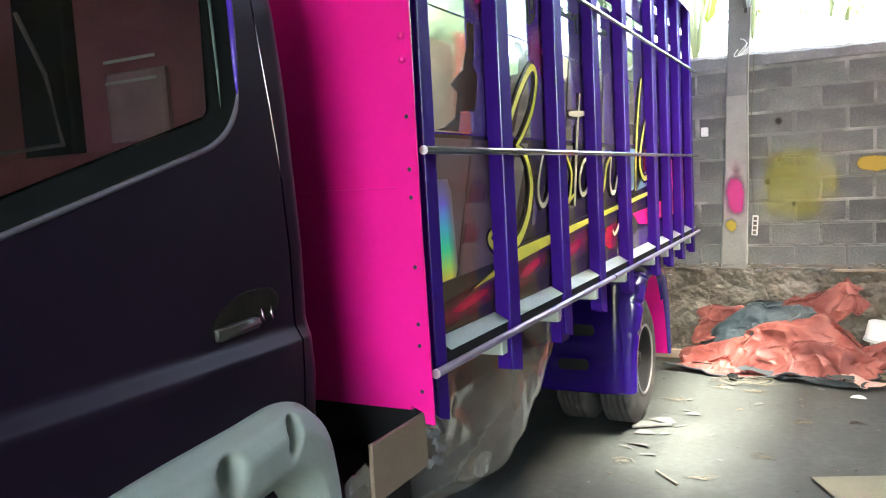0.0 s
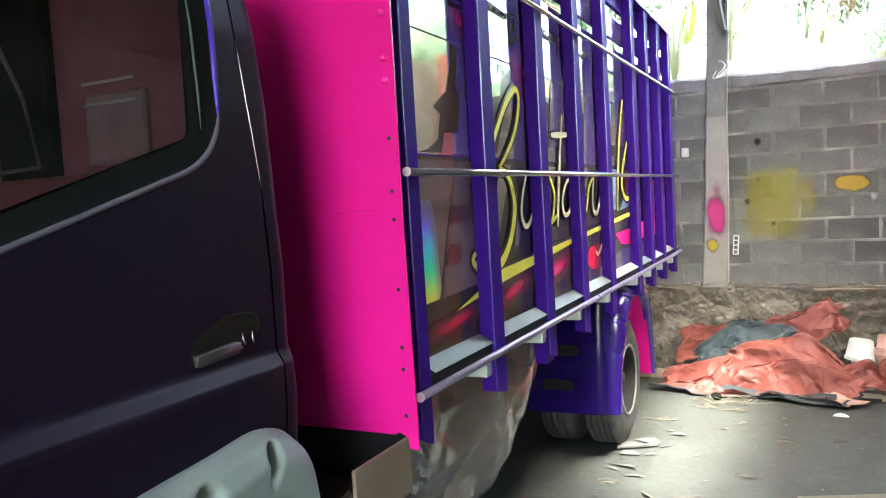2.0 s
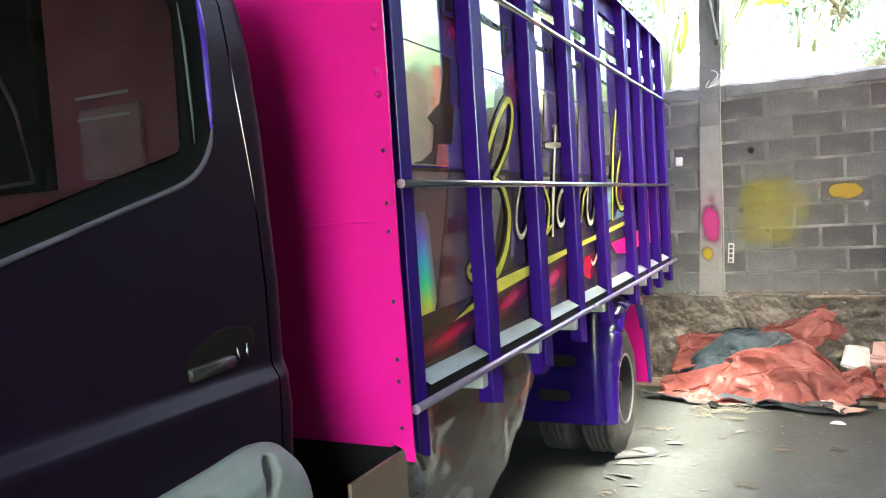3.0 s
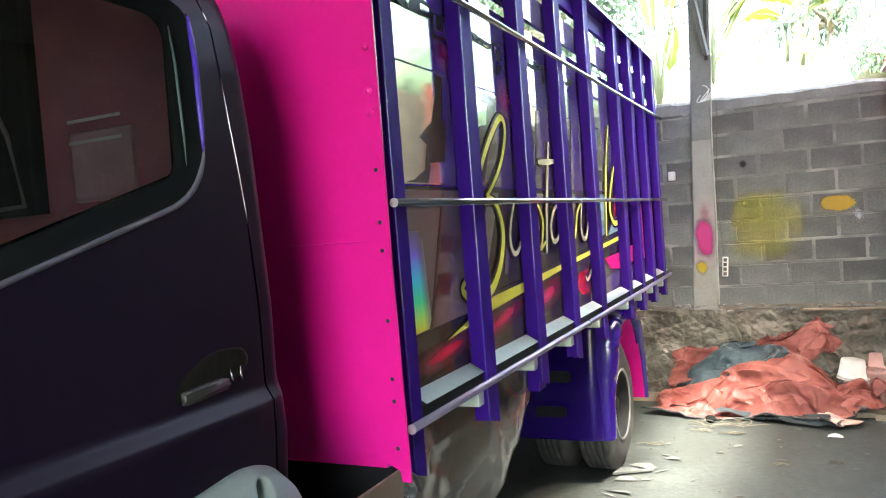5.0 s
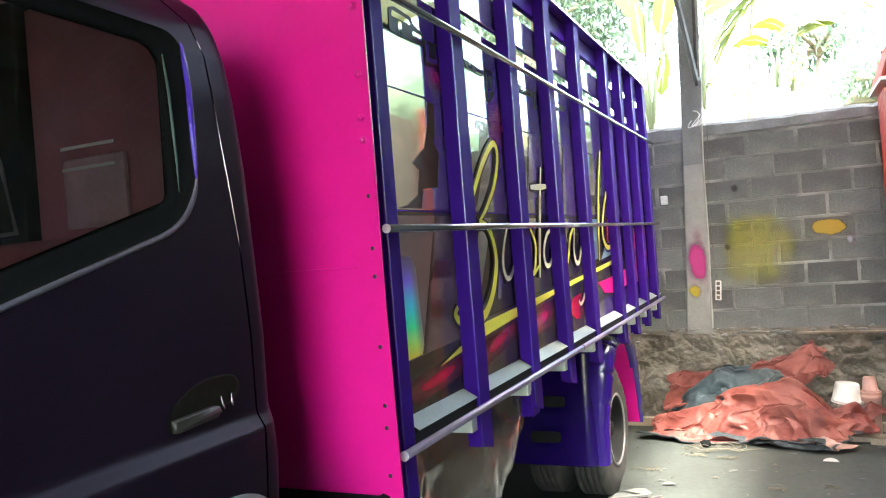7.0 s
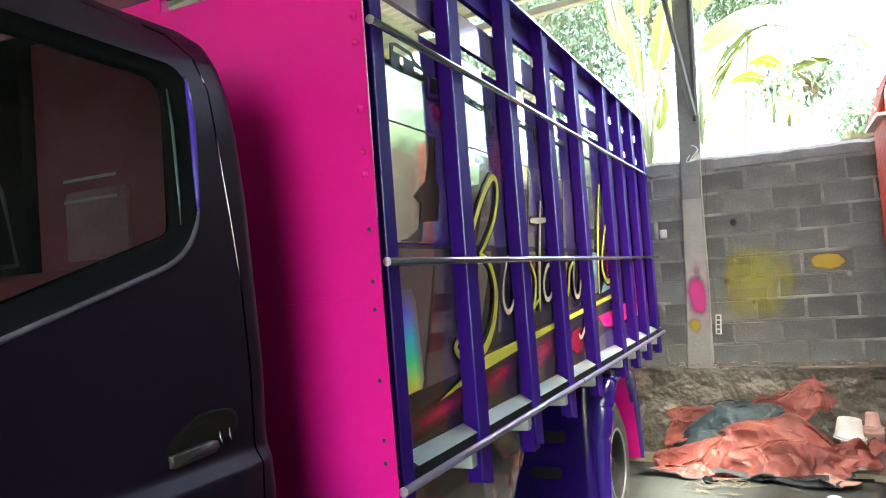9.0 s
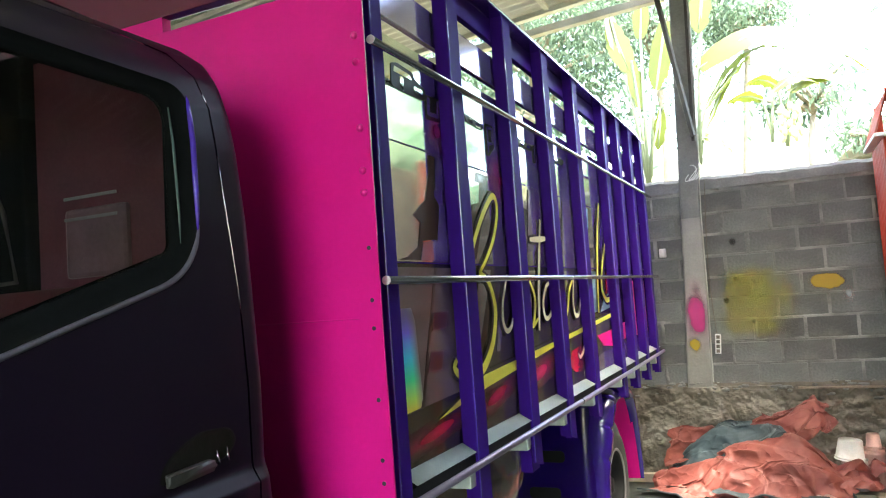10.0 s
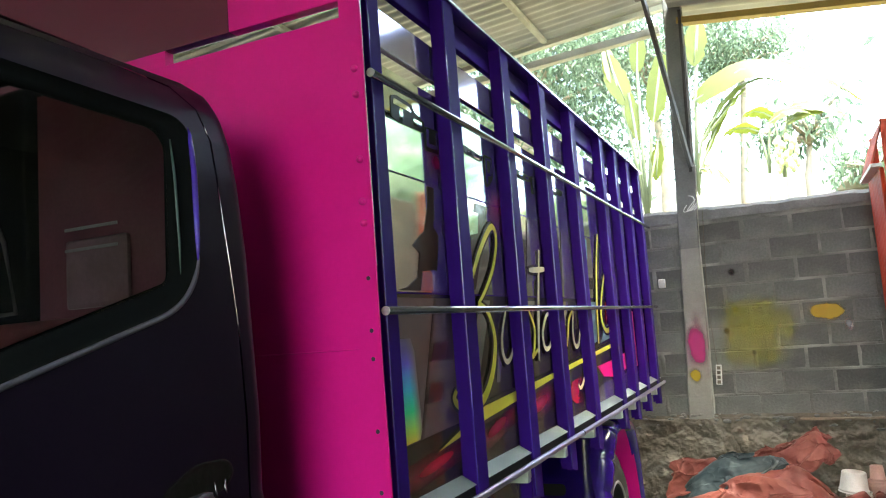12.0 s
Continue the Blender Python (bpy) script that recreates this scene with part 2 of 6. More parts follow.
def filmmat():
    """Thin clear protective film: mostly see-through, wrinkled and glossy."""
    m = mat("clear_plastic_film", (0.2, 0.178, 0.155), 0.12, var=0.3, scale=4, bump=0.3, bscale=5, spec=1.0, coat=0.5)
    nt = m.node_tree
    b = nt.nodes["Principled BSDF"]
    tp = nt.nodes.new("ShaderNodeBsdfTransparent")
    tp.inputs["Color"].default_value = (0.9, 0.9, 0.88, 1)
    mx = nt.nodes.new("ShaderNodeMixShader")
    n = nt.nodes.new("ShaderNodeTexNoise")
    n.inputs["Scale"].default_value, n.inputs["Detail"].default_value = 3.5, 4
    tc = nt.nodes.new("ShaderNodeTexCoord")
    nt.links.new(tc.outputs["Object"], n.inputs["Vector"])
    r = nt.nodes.new("ShaderNodeMapRange")
    r.inputs["From Min"].default_value, r.inputs["From Max"].default_value = 0.35, 0.7
    r.inputs["To Min"].default_value, r.inputs["To Max"].default_value = 0.42, 0.8
    nt.links.new(n.outputs["Fac"], r.inputs["Value"])
    nt.links.new(r.outputs[0], mx.inputs[0])
    nt.links.new(tp.outputs[0], mx.inputs[1])
    nt.links.new(b.outputs[0], mx.inputs[2])
    nt.links.new(mx.outputs[0], nt.nodes["Material Output"].inputs["Surface"])
    return m


M["film"] = filmmat()
M["filmwad"] = mat("crumpled_grey_film", (0.34, 0.35, 0.34), 0.25, var=0.25, scale=12, bump=0.7, bscale=25, spec=0.8)


# ---- mesh helpers ----
def part(name, bm, material, parent=None, label="", smooth=False):
    """Links a bmesh as one mesh object, under parent if given."""
    me = bpy.data.meshes.new(name)
    bmesh.ops.recalc_face_normals(bm, faces=bm.faces)
    if smooth:
        for f in bm.faces:
            f.smooth = True
    bm.to_mesh(me)
    bm.free()
    if isinstance(material, (list, tuple)):
        for k in material:
            me.materials.append(k)
    else:
        me.materials.append(material)
    ob = new(name, me)
    if parent:
        ob.parent = parent
    if label:
        tagged(ob, label)
    return ob


def thing(name, label, category, group="", at=(0, 0, 0)):
    ob = new(name)
    ob.empty_display_size = 0.1
    ob.location = at
    return tagged(ob, label, category, group)


def box(bm, x0, x1, y0, y1, z0, z1, bevel=0.0, seg=2):
    r = bmesh.ops.create_cube(bm, size=1)
    vs = r["verts"]
    for v in vs:
        v.co = Vector(((x0 + x1) / 2 + v.co.x * (x1 - x0), (y0 + y1) / 2 + v.co.y * (y1 - y0), (z0 + z1) / 2 + v.co.z * (z1 - z0)))
    if bevel:
        es = list({e for v in vs for e in v.link_edges})
        bmesh.ops.bevel(bm, geom=es, offset=bevel, segments=seg, affect="EDGES", profile=0.6)
    return bm


def boxed(*a, **k):
    return box(bmesh.new(), *a, **k)


def sweep(bm, pts, r, seg=10, cap=True):
    """A round tube along points; r a number or one a point."""
    pts = [Vector(p) for p in pts]
    rings = []
    up = Vector((0.13, 0.21, 0.97))
    for i, p in enumerate(pts):
        d = (pts[min(i + 1, len(pts) - 1)] - pts[max(i - 1, 0)]).normalized()
        a = d.cross(up)
        if a.length < 0.1:
            a = d.cross(Vector((1, 0, 0)))
        a.normalize()
        c = d.cross(a)
        rad = r[i] if isinstance(r, (list, tuple)) else r
        rings.append([bm.verts.new(p + (a * math.cos(t) + c * math.sin(t)) * rad) for t in [2 * math.pi * k / seg for k in range(seg)]])
    for q, w in zip(rings, rings[1:]):
        for k in range(seg):
            bm.faces.new((q[k], q[(k + 1) % seg], w[(k + 1) % seg], w[k]))
    if cap:
        bm.faces.new(rings[0][::-1])
        bm.faces.new(rings[-1])
    return bm


def grid(bm, nu, nv, fn):
    """A sheet of nu x nv cells; fn(u, v) in 0..1 gives the place."""
    vs = [[bm.verts.new(fn(i / nu, j / nv)) for j in range(nv + 1)] for i in range(nu + 1)]
    for i in range(nu):
        for j in range(nv):
            bm.faces.new((vs[i][j], vs[i + 1][j], vs[i + 1][j + 1], vs[i][j + 1]))
    return vs


def prism(bm, pts, fn, d):
    """A polygon of 2D points set in place by fn(a, b, depth), with thickness d."""
    a = [bm.verts.new(fn(p[0], p[1], 0)) for p in pts]
    b = [bm.verts.new(fn(p[0], p[1], d)) for p in pts]
    bm.faces.new(a)
    bm.faces.new(b[::-1])
    for i in range(len(pts)):
        j = (i + 1) % len(pts)
        bm.faces.new((a[i], a[j], b[j], b[i]))
    return bm


def rounded(pts, r, n=5):
    """2D polygon with its corners rounded; r a number or one a corner."""
    out = []
    k = len(pts)
    for i in range(k):
        p, a, b = Vector(pts[i]), Vector(pts[i - 1]), Vector(pts[(i + 1) % k])
        rr = r[i] if isinstance(r, (list, tuple)) else r
        if rr <= 0:
            out.append(tuple(p))
            continue
        da, db = (a - p), (b - p)
        ra, rb = min(rr, da.length * 0.48), min(rr, db.length * 0.48)
        s, e = p + da.normalized() * ra, p + db.normalized() * rb
        for t in range(n + 1):
            t /= n
            out.append(tuple(s * (1 - t) ** 2 + p * 2 * t * (1 - t) + e * t * t))
    return out


def lathe(bm, prof, c, axis="x", seg=32, capped=True):
    """A turned body: prof of (along, radius) about an axis through c."""
    rings = []
    for al, r in prof:
        ring = []
        for k in range(seg):
            t = 2 * math.pi * k / seg
            u, w = r * math.cos(t), r * math.sin(t)
            ring.append(bm.verts.new(Vector(c) + (Vector((al, u, w)) if axis == "x" else Vector((u, w, al)))))
        rings.append(ring)
    for q, w in zip(rings, rings[1:]):
        for k in range(seg):
            bm.faces.new((q[k], q[(k + 1) % seg], w[(k + 1) % seg], w[k]))
    if capped and prof[0][1] > 1e-4:
        bm.faces.new(rings[0][::-1])
    if capped and prof[-1][1] > 1e-4:
        bm.faces.new(rings[-1])
    return bm


def fbm(x, y, z=0.0, o=4):
    return noise.fractal(Vector((x, y, z)), 1.0, 2.0, o)


def ridge(x, y, z=0.0):
    return 1 - abs(noise.noise(Vector((x, y, z))))


# ---- setting ----
WY = 5.11          # inner face of the block wall
XP = -0.078        # side panels of the cargo body
bm = bmesh.new()
grid(bm, 80, 60, lambda u, v: Vector((-6 + 18 * u, -9 + 14.1 * v, 0.004 * fbm(u * 12, v * 9))))
tagged(part("floor", bm, M["concrete"], smooth=True), "grey stained concrete workshop floor with dust and scraps", "floor", kind="structure")
bm = bmesh.new()
grid(bm, 80, 80, lambda u, v: Vector((-400 + 800 * u, -400 + 800 * v, -0.06)))
tagged(part("ground", bm, M["soil"]), "earth and low weeds outside the workshop", "ground", kind="structure")

# block wall behind the truck, with plinth and rendered top
wall = tagged(new("wall_north"), "grey concrete block wall with pale mortar joints on a rubble plinth", "wall", kind="structure")
BLOCK_H, BLOCK_L, ROW_Z, JOINT_X = 0.186, 0.385, 2.204, 0.508
def mortar_pt(x, z):
    """Mortar face: pressed out unevenly along the joints, set back behind the blocks."""
    r = math.floor((ROW_Z + BLOCK_H / 2 + BLOCK_H - z) / BLOCK_H)
    dz = abs((ROW_Z + BLOCK_H / 2 + BLOCK_H - z) / BLOCK_H - round((ROW_Z + BLOCK_H / 2 + BLOCK_H - z) / BLOCK_H)) * BLOCK_H
    xs = (x - (JOINT_X if r % 2 else JOINT_X + BLOCK_L / 2)) / BLOCK_L
    dx = abs(xs - round(xs)) * BLOCK_L
    d = min(dz, dx * 0.8) + 0.012 * fbm(x * 9, z * 9, 4)
    out = 0.0068 * max(0, 1 - max(0, d - 0.003) / 0.013) * (0.75 + 0.9 * fbm(x * 7, z * 7, 1))
    return Vector((x, WY + 0.0045 - out if d < 0.024 else WY + 0.02, z))
bm = bmesh.new()
grid(bm, 420, 210, lambda u, v: mortar_pt(-0.7 + 3.1 * u, 0.78 + 1.74 * v))
part("mortar_joints", bm, M["mortar"], wall, "smeared pale mortar joints", smooth=True)
part("mortar_core", boxed(-6, 6.5, WY + 0.022, WY + 0.1, 0.78, 2.52), M["mortar"], wall)
bm = bmesh.new()
def cap_pt(u, v):
    x = -6 + 12.5 * u
    prof = [(WY - 0.004, 2.51), (WY - 0.006, 2.6), (WY + 0.02, 2.63), (WY + 0.09, 2.63), (WY + 0.105, 2.51)]
    k = min(int(v * 4 + 1e-6), 4)
    y, z = prof[k]
    top = 0.018 * fbm(x * 2.2, 3.1) + 0.01 * fbm(x * 11, 1.7) - 0.02 * (x - 0.3) if z > 2.55 else 0
    return Vector((x, y + 0.004 * fbm(x * 5, z * 9), z + top))
grid(bm, 320, 4, cap_pt)
part("coping", bm, M["cap"], wall, "rough rendered top band of the wall")
def plinth_pt(u, v, x0, x1):
    x, z = x0 + (x1 - x0) * u, 0.83 * v
    ds, _ = noise.voronoi(Vector((x * 3.4 + 0.5 * fbm(x * 3, z * 3), z * 4.6 + 0.4 * fbm(x * 4, z * 4, 7), 0.5)))
    stone = min(1.0, max(0.0, (ds[1] - ds[0]) * 2.4))
    smear = max(0.0, fbm(x * 4.5, z * 5.5, 11) - 0.05) * 0.06
    d = 0.03 * stone + 0.025 * fbm(x * 3.0, z * 3.6, 2.0) + 0.009 * fbm(x * 12, z * 13, 5) + 0.005 * fbm(x * 34, z * 36, 8) + smear
    d += 0.012 * (ridge(x * 9, z * 9, 3) - 0.7)
    e = 0.02 * (1 - max(0, (v - 0.9) * 10)) if v > 0.9 else 0.02
    return Vector((x, WY - e - d * (1.0 if v < 0.97 else 0.25), z + (0.012 * fbm(x * 4, 9) if v > 0.95 else 0)))
bm = bmesh.new()
grid(bm, 300, 100, lambda u, v: plinth_pt(u, v, -0.8, 2.0))
part("plinth", bm, M["stone"], wall, "brown rubble stone plinth with smeared mortar")
for x0, x1 in ((-6, -0.8), (2.0, 6.5)):
    bm = bmesh.new()
    grid(bm, 120, 30, lambda u, v: plinth_pt(u, v, x0, x1))
    part("plinth", bm, M["stone"], wall, "brown rubble stone plinth with smeared mortar")

# column in front of the wall
col = tagged(new("column"), "grey plastered column rising from the block wall to the roof", "column", kind="structure")
bm = bmesh.new()
def col_edges(z):
    """Left and right edge of the column, which is broader at its plastered foot."""
    return (float(np.interp(z, [0.8, 0.94, 1.63, 2.52, 2.79, 3.92, 4.55], [0.106, 0.112, 0.151, 0.184, 0.195, 0.235, 0.255])),
            float(np.interp(z, [0.8, 0.88, 1.62, 2.5, 2.76, 3.9, 4.55], [0.314, 0.316, 0.338, 0.345, 0.372, 0.41, 0.415])))


def col_sheet(z0, z1, proud):
    def f(u, v):
        z = z0 + (z1 - z0) * v
        xa, xb = col_edges(z)
        k = min(int(u * 7 + 1e-6), 7)
        x = (xa, xa, xa + 0.01, xa * 0.66 + xb * 0.34, xa * 0.34 + xb * 0.66, xb - 0.01, xb, xb)[k]
        y = (0.01, -0.024, -0.036, -0.037, -0.037, -0.036, -0.024, 0.01)[k] - proud
        return Vector((x + 0.005 * fbm(z * 3, k), WY + y + 0.004 * fbm(z * 4, k + 9), z))
    bm = bmesh.new()
    grid(bm, 7, 60, f)
    return bm


part("plaster_foot", col_sheet(0.8, 2.27, 0.005), M["column"], col, "pale plastered lower part")
part("shaft", col_sheet(2.265, 4.55, 0.0), M["rawcol"], col, "raw grey concrete shaft")
bm = bmesh.new()
sweep(bm, [(col_edges(z)[1] + 0.006, WY - 0.03, z) for z in (0.84, 1.2, 1.6, 2.0, 2.3, 2.6, 3.0)], 0.0045, 8)
part("conduit", bm, M["beam"], col, "thin pale conduit along the column edge")


def paint_spot(name, label, cx, cz, rx, rz, colour, seed, y, edge=0.5, amt=0.75, square=False):
    """A cloud of sprayed paint on a surface: a thin film, dense at its middle and fading out."""
    m = bpy.data.materials.new(name)
    m.use_nodes = True
    nt = m.node_tree
    b = nt.nodes["Principled BSDF"]
    b.inputs["Base Color"].default_value = (*colour, 1)
    b.inputs["Roughness"].default_value = 0.8
    tc = nt.nodes.new("ShaderNodeTexCoord")
    mp = nt.nodes.new("ShaderNodeMapping")
    mp.inputs["Scale"].default_value = (1 / rx, 1, 1 / rz)
    nz = nt.nodes.new("ShaderNodeTexNoise")
    nz.inputs["Scale"].default_value, nz.inputs["Detail"].default_value = 9, 5
    ln = nt.nodes.new("ShaderNodeVectorMath")
    ln.operation = "LENGTH"
    ad = nt.nodes.new("ShaderNodeMath")
    ad.operation = "MULTIPLY_ADD"
    ad.inputs[1].default_value = 0.8
    r = nt.nodes.new("ShaderNodeMapRange")
    r.interpolation_type = "SMOOTHSTEP"
    r.inputs["From Min"].default_value, r.inputs["From Max"].default_value = 1.4, 1.4 - edge
    r.inputs["To Max"].default_value = amt
    tp, mx = nt.nodes.new("ShaderNodeBsdfTransparent"), nt.nodes.new("ShaderNodeMixShader")
    K = nt.links.new
    K(tc.outputs["Object"], mp.inputs["Vector"])
    K(tc.outputs["Object"], nz.inputs["Vector"])
    sq = nt.nodes.new("ShaderNodeVectorMath")
    sq.operation = "MULTIPLY"
    K(mp.outputs[0], sq.inputs[0])
    K(mp.outputs[0], sq.inputs[1])
    K(sq.outputs[0] if square else mp.outputs[0], ln.inputs[0])
    K(nz.outputs["Fac"], ad.inputs[0])
    K(ln.outputs["Value"], ad.inputs[2])
    K(ad.outputs[0], r.inputs["Value"])
    K(r.outputs[0], mx.inputs[0])
    K(tp.outputs[0], mx.inputs[1])
    K(b.outputs[0], mx.inputs[2])
    K(mx.outputs[0], nt.nodes["Material Output"].inputs["Surface"])
    bm = bmesh.new()
    grid(bm, 2, 2, lambda u, v: Vector(((u - 0.5) * 2.4 * rx, 0, (v - 0.5) * 2.4 * rz)))
    ob = part(name, bm, m)
    ob.location = (cx, y, cz)
    return tagged(ob, label, "paint mark", kind="structure")


paint_spot("paint_mark", "magenta spray paint patch on the plastered column", 0.238, 1.42, 0.092, 0.2, (0.55, 0.03, 0.22), 1, WY - 0.047, 0.85, 0.8, True)
paint_spot("paint_mark", "faint magenta spray paint run on the plastered column", 0.25, 1.63, 0.05, 0.12, (0.5, 0.1, 0.2), 7, WY - 0.048, 1.0, 0.45)
paint_spot("paint_mark", "small yellow spray paint patch on the plastered column", 0.2, 1.165, 0.065, 0.085, (0.62, 0.45, 0.02), 2, WY - 0.047, 0.6, 0.65)
paint_spot("paint_mark", "olive yellow spray paint cloud on the block wall", 0.69, 1.66, 0.26, 0.17, (0.36, 0.33, 0.03), 3, WY - 0.0095, 0.85, 0.45, True)
paint_spot("paint_mark", "olive yellow spray paint cloud low on the block wall", 0.68, 1.4, 0.27, 0.22, (0.38, 0.33, 0.035), 4, WY - 0.011, 0.85, 0.45, True)
paint_spot("paint_mark", "thin yellow spray paint haze on the block wall", 0.95, 1.54, 0.13, 0.22, (0.4, 0.35, 0.04), 8, WY - 0.0125, 0.9, 0.4)
paint_spot("paint_mark", "orange yellow spray paint smear on the block wall", 1.275, 1.642, 0.15, 0.078, (0.56, 0.37, 0.05), 5, WY - 0.0095, 0.3, 0.75)
paint_spot("paint_mark", "pale spray paint spot on the block wall", 1.42, 1.53, 0.05, 0.09, (0.6, 0.62, 0.66), 6, WY - 0.0095, 1.0, 0.5)

for x, z, r in ((0.58, 2.03, 0.035), (0.49, 1.53, 0.03), (0.69, 1.34, 0.018), (0.58, 1.71, 0.02)):
    paint_spot("wall_mark", "small dark hole mark in the block wall", x, z, r, r * 1.2, (0.03, 0.025, 0.02), 7, WY - 0.0085, 0.6, 0.85)
tagged(part("batten", boxed(0.98, 2.4, WY - 0.092, WY - 0.04, 0.782, 0.796, 0.003), M["wood"]), "thin brown batten lying along the plinth ledge", "batten", kind="structure")
random.seed(17)
bm = bmesh.new()
for k in range(70):
    x = random.uniform(-0.4, 1.9)
    r = random.uniform(0.008, 0.026)
    z = 0.84 - abs(random.gauss(0, 0.05))
    bmesh.ops.create_icosphere(bm, subdivisions=1, radius=r, matrix=Matrix.Translation((x, WY - 0.03 - random.uniform(0, 0.03), z)) @ Matrix.Rotation(random.uniform(0, 3), 4, "X") @ Matrix.Diagonal((random.uniform(0.8, 2.2), 0.7, random.uniform(0.4, 0.9), 1)))
lumps = part("mortar_lumps", bm, M["mortar"], wall, "dried mortar droppings along the ledge")

tagged(lumps, "dried mortar droppings along the plinth ledge", kind="stuff")

# roof
def sheet(name, x0, x1, y0, y1, zf, label):
    bm = bmesh.new()
    n = int(24 * (y1 - y0))
    def f(u, v):
        x, y = x0 + (x1 - x0) * v, y0 + (y1 - y0) * u
        return Vector((x, y, zf(x) + 0.012 * math.sin(2 * math.pi * y / 0.13)))
    grid(bm, n * 2, 4, f)
    return tagged(part(name, bm, M["roof"], smooth=True), label, "roof", kind="structure")
zl = lambda x: 4.6 + (x - 0.3) * 0.085
zr = lambda x: 4.47 - (x - 0.3) * 0.125
ROOF = "grey corrugated zinc roof sheets seen from below"
OPEN_X0, OPEN_X1, OPEN_Y0, OPEN_Y1 = 1.3, 1.8, 1.2, 3.7     # unseen roof opening, added to drop a pool of sun on the floor
sheet("ceiling_1", -6, 0.34, -6.3, 5.35, zl, ROOF)
sheet("ceiling_2", 0.3, OPEN_X0, -6.3, 5.35, zr, ROOF)
sheet("ceiling_3", OPEN_X0, 3.9, -6.3, OPEN_Y0, zr, ROOF)
sheet("ceiling_4", OPEN_X0, 3.9, OPEN_Y1, 5.35, zr, ROOF)
sheet("ceiling_5", OPEN_X1, 3.9, OPEN_Y0, OPEN_Y1, zr, ROOF)


def strut(name, p, q, w, h, material, label, category="beam"):
    """A rectangular beam from p to q."""
    p, q = Vector(p), Vector(q)
    L = (q - p).length
    bm = boxed(-w / 2, w / 2, -h / 2, h / 2, 0, L, bevel=min(w, h) * 0.12)
    ob = part(name, bm, material)
    ob.matrix_world = Matrix.Translation(p) @ (q - p).to_track_quat("Z", "X").to_matrix().to_4x4()
    return tagged(ob, label, category, kind="structure")


strut("beam", (-6, WY + 0.02, 3.93), (0.2, WY + 0.02, 4.3), 0.07, 0.09, M["beam"], "pale painted tie beam under the zinc roof")
strut("beam", (0.36, WY + 0.0, 4.335), (3.7, WY + 0.0, 3.917), 0.06, 0.1, M["beamyel"], "ochre painted edge beam under the zinc roof")
strut("rafter", (-6, WY + 0.12, zl(-6) - 0.05), (0.3, WY + 0.12, zl(0.3) - 0.05), 0.05, 0.08, M["beam"], "roof edge rafter of pale wood")
for y in (-5.0, -2.4, 0.4, 3.0):
    strut("rafter", (-6, y, zl(-6) - 0.06), (0.32, y, zl(0.32) - 0.06), 0.05, 0.08, M["beam"], "roof rafter of pale wood")
    if y < 1:
        strut("rafter", (0.32, y, zr(0.32) - 0.06), (3.75, y, zr(3.75) - 0.06), 0.05, 0.08, M["beam"], "roof rafter of pale wood")
for x in (-4.2, -2.6, -0.9):
    strut("purlin", (x, -6, zl(x) - 0.03), (x, 5.3, zl(x) - 0.03), 0.04, 0.05, M["beam"], "thin purlin of pale wood under the roof sheets")
strut("brace", (0.35, WY - 0.075, 2.98), (0.13, WY - 0.35, 4.5), 0.028, 0.04, M["steel"], "dark steel knee brace between column and roof")
strut("brace", (0.345, WY - 0.06, 2.94), (0.395, WY - 0.06, 4.42), 0.026, 0.012, M["steel"], "dark steel flat bar bolted to the column")
part_plate = boxed(0.05, 0.2, WY - 0.45, WY - 0.25, 4.5, 4.6, bevel=0.01)
tagged(part("bracket", part_plate, M["steel"]), "dark steel bracket at the top of the brace", "bracket", kind="structure")

# side and rear enclosure of the workshop, unseen; openings placed to shape the light
# the gap near the south corner is added to brighten the roof and pink board
tagged(part("wall_west", boxed(-6.15, -6, -6.4, 5.2, 0, 3.2), M["block"]), "unseen grey block side wall with a gap added for light", "wall", kind="structure")
tagged(part("wall_west_upper", boxed(-6.15, -6, -4.3, 5.2, 3.2, 4.05), M["block"]), "grey concrete block side wall", "wall", kind="structure")
# unseen gateway, placed from the soft light on the pink front board
for k, (xa, xb, za, zb) in enumerate(((-6, -0.1, 0, 4.3), (2.9, 3.85, 0, 4.02), (-0.1, 2.9, 3.45, 4.1))):
    tagged(part("wall_south_%d" % (k + 1), boxed(xa, xb, -6.4, -6.25, za, zb), M["block"]), "grey concrete block wall round the workshop gateway", "wall", kind="structure")
tagged(part("wall_east", boxed(3.7, 3.85, -6.25, 5.1, 0, 4.02), M["block"]), "grey concrete block side wall", "wall", kind="structure")

# unseen wall, added to shade the floor and tint the panel reflections tan
tagged(part("wall_inner", boxed(1.78, 1.86, 0.9, 4.14, 0, 2.86, 0.01), M["tanwall"]), "unseen tan wall added to shade the floor", "wall", kind="structure")

# red sheet-metal partition beside the wall
red = tagged(new("partition"), "red painted corrugated sheet metal partition with a pale edge trim", "partition", kind="structure")
bm = bmesh.new()
def red_pt(u, v):
    y = 4.95 - 0.8 * u
    return Vector((1.685 + 0.016 * math.sin(2 * math.pi * y / 0.085), y, 0.0 + 2.62 * v))
grid(bm, 110, 2, red_pt)
part("sheet", bm, M["red"], red, smooth=True)
bm = bmesh.new()
grid(bm, 110, 2, lambda u, v: Vector((1.63 + 0.1 * v + 0.008 * math.sin(2 * math.pi * (4.95 - 0.8 * u) / 0.085), 4.95 - 0.8 * u, 2.66 + 0.3 * v)))
part("upper_sheet", bm, M["red"], red, smooth=True)
part("trim", boxed(1.615, 1.69, 4.14, 4.96, 2.625, 2.65, bevel=0.004), M["whiteplastic"], red, "pale edge trim")
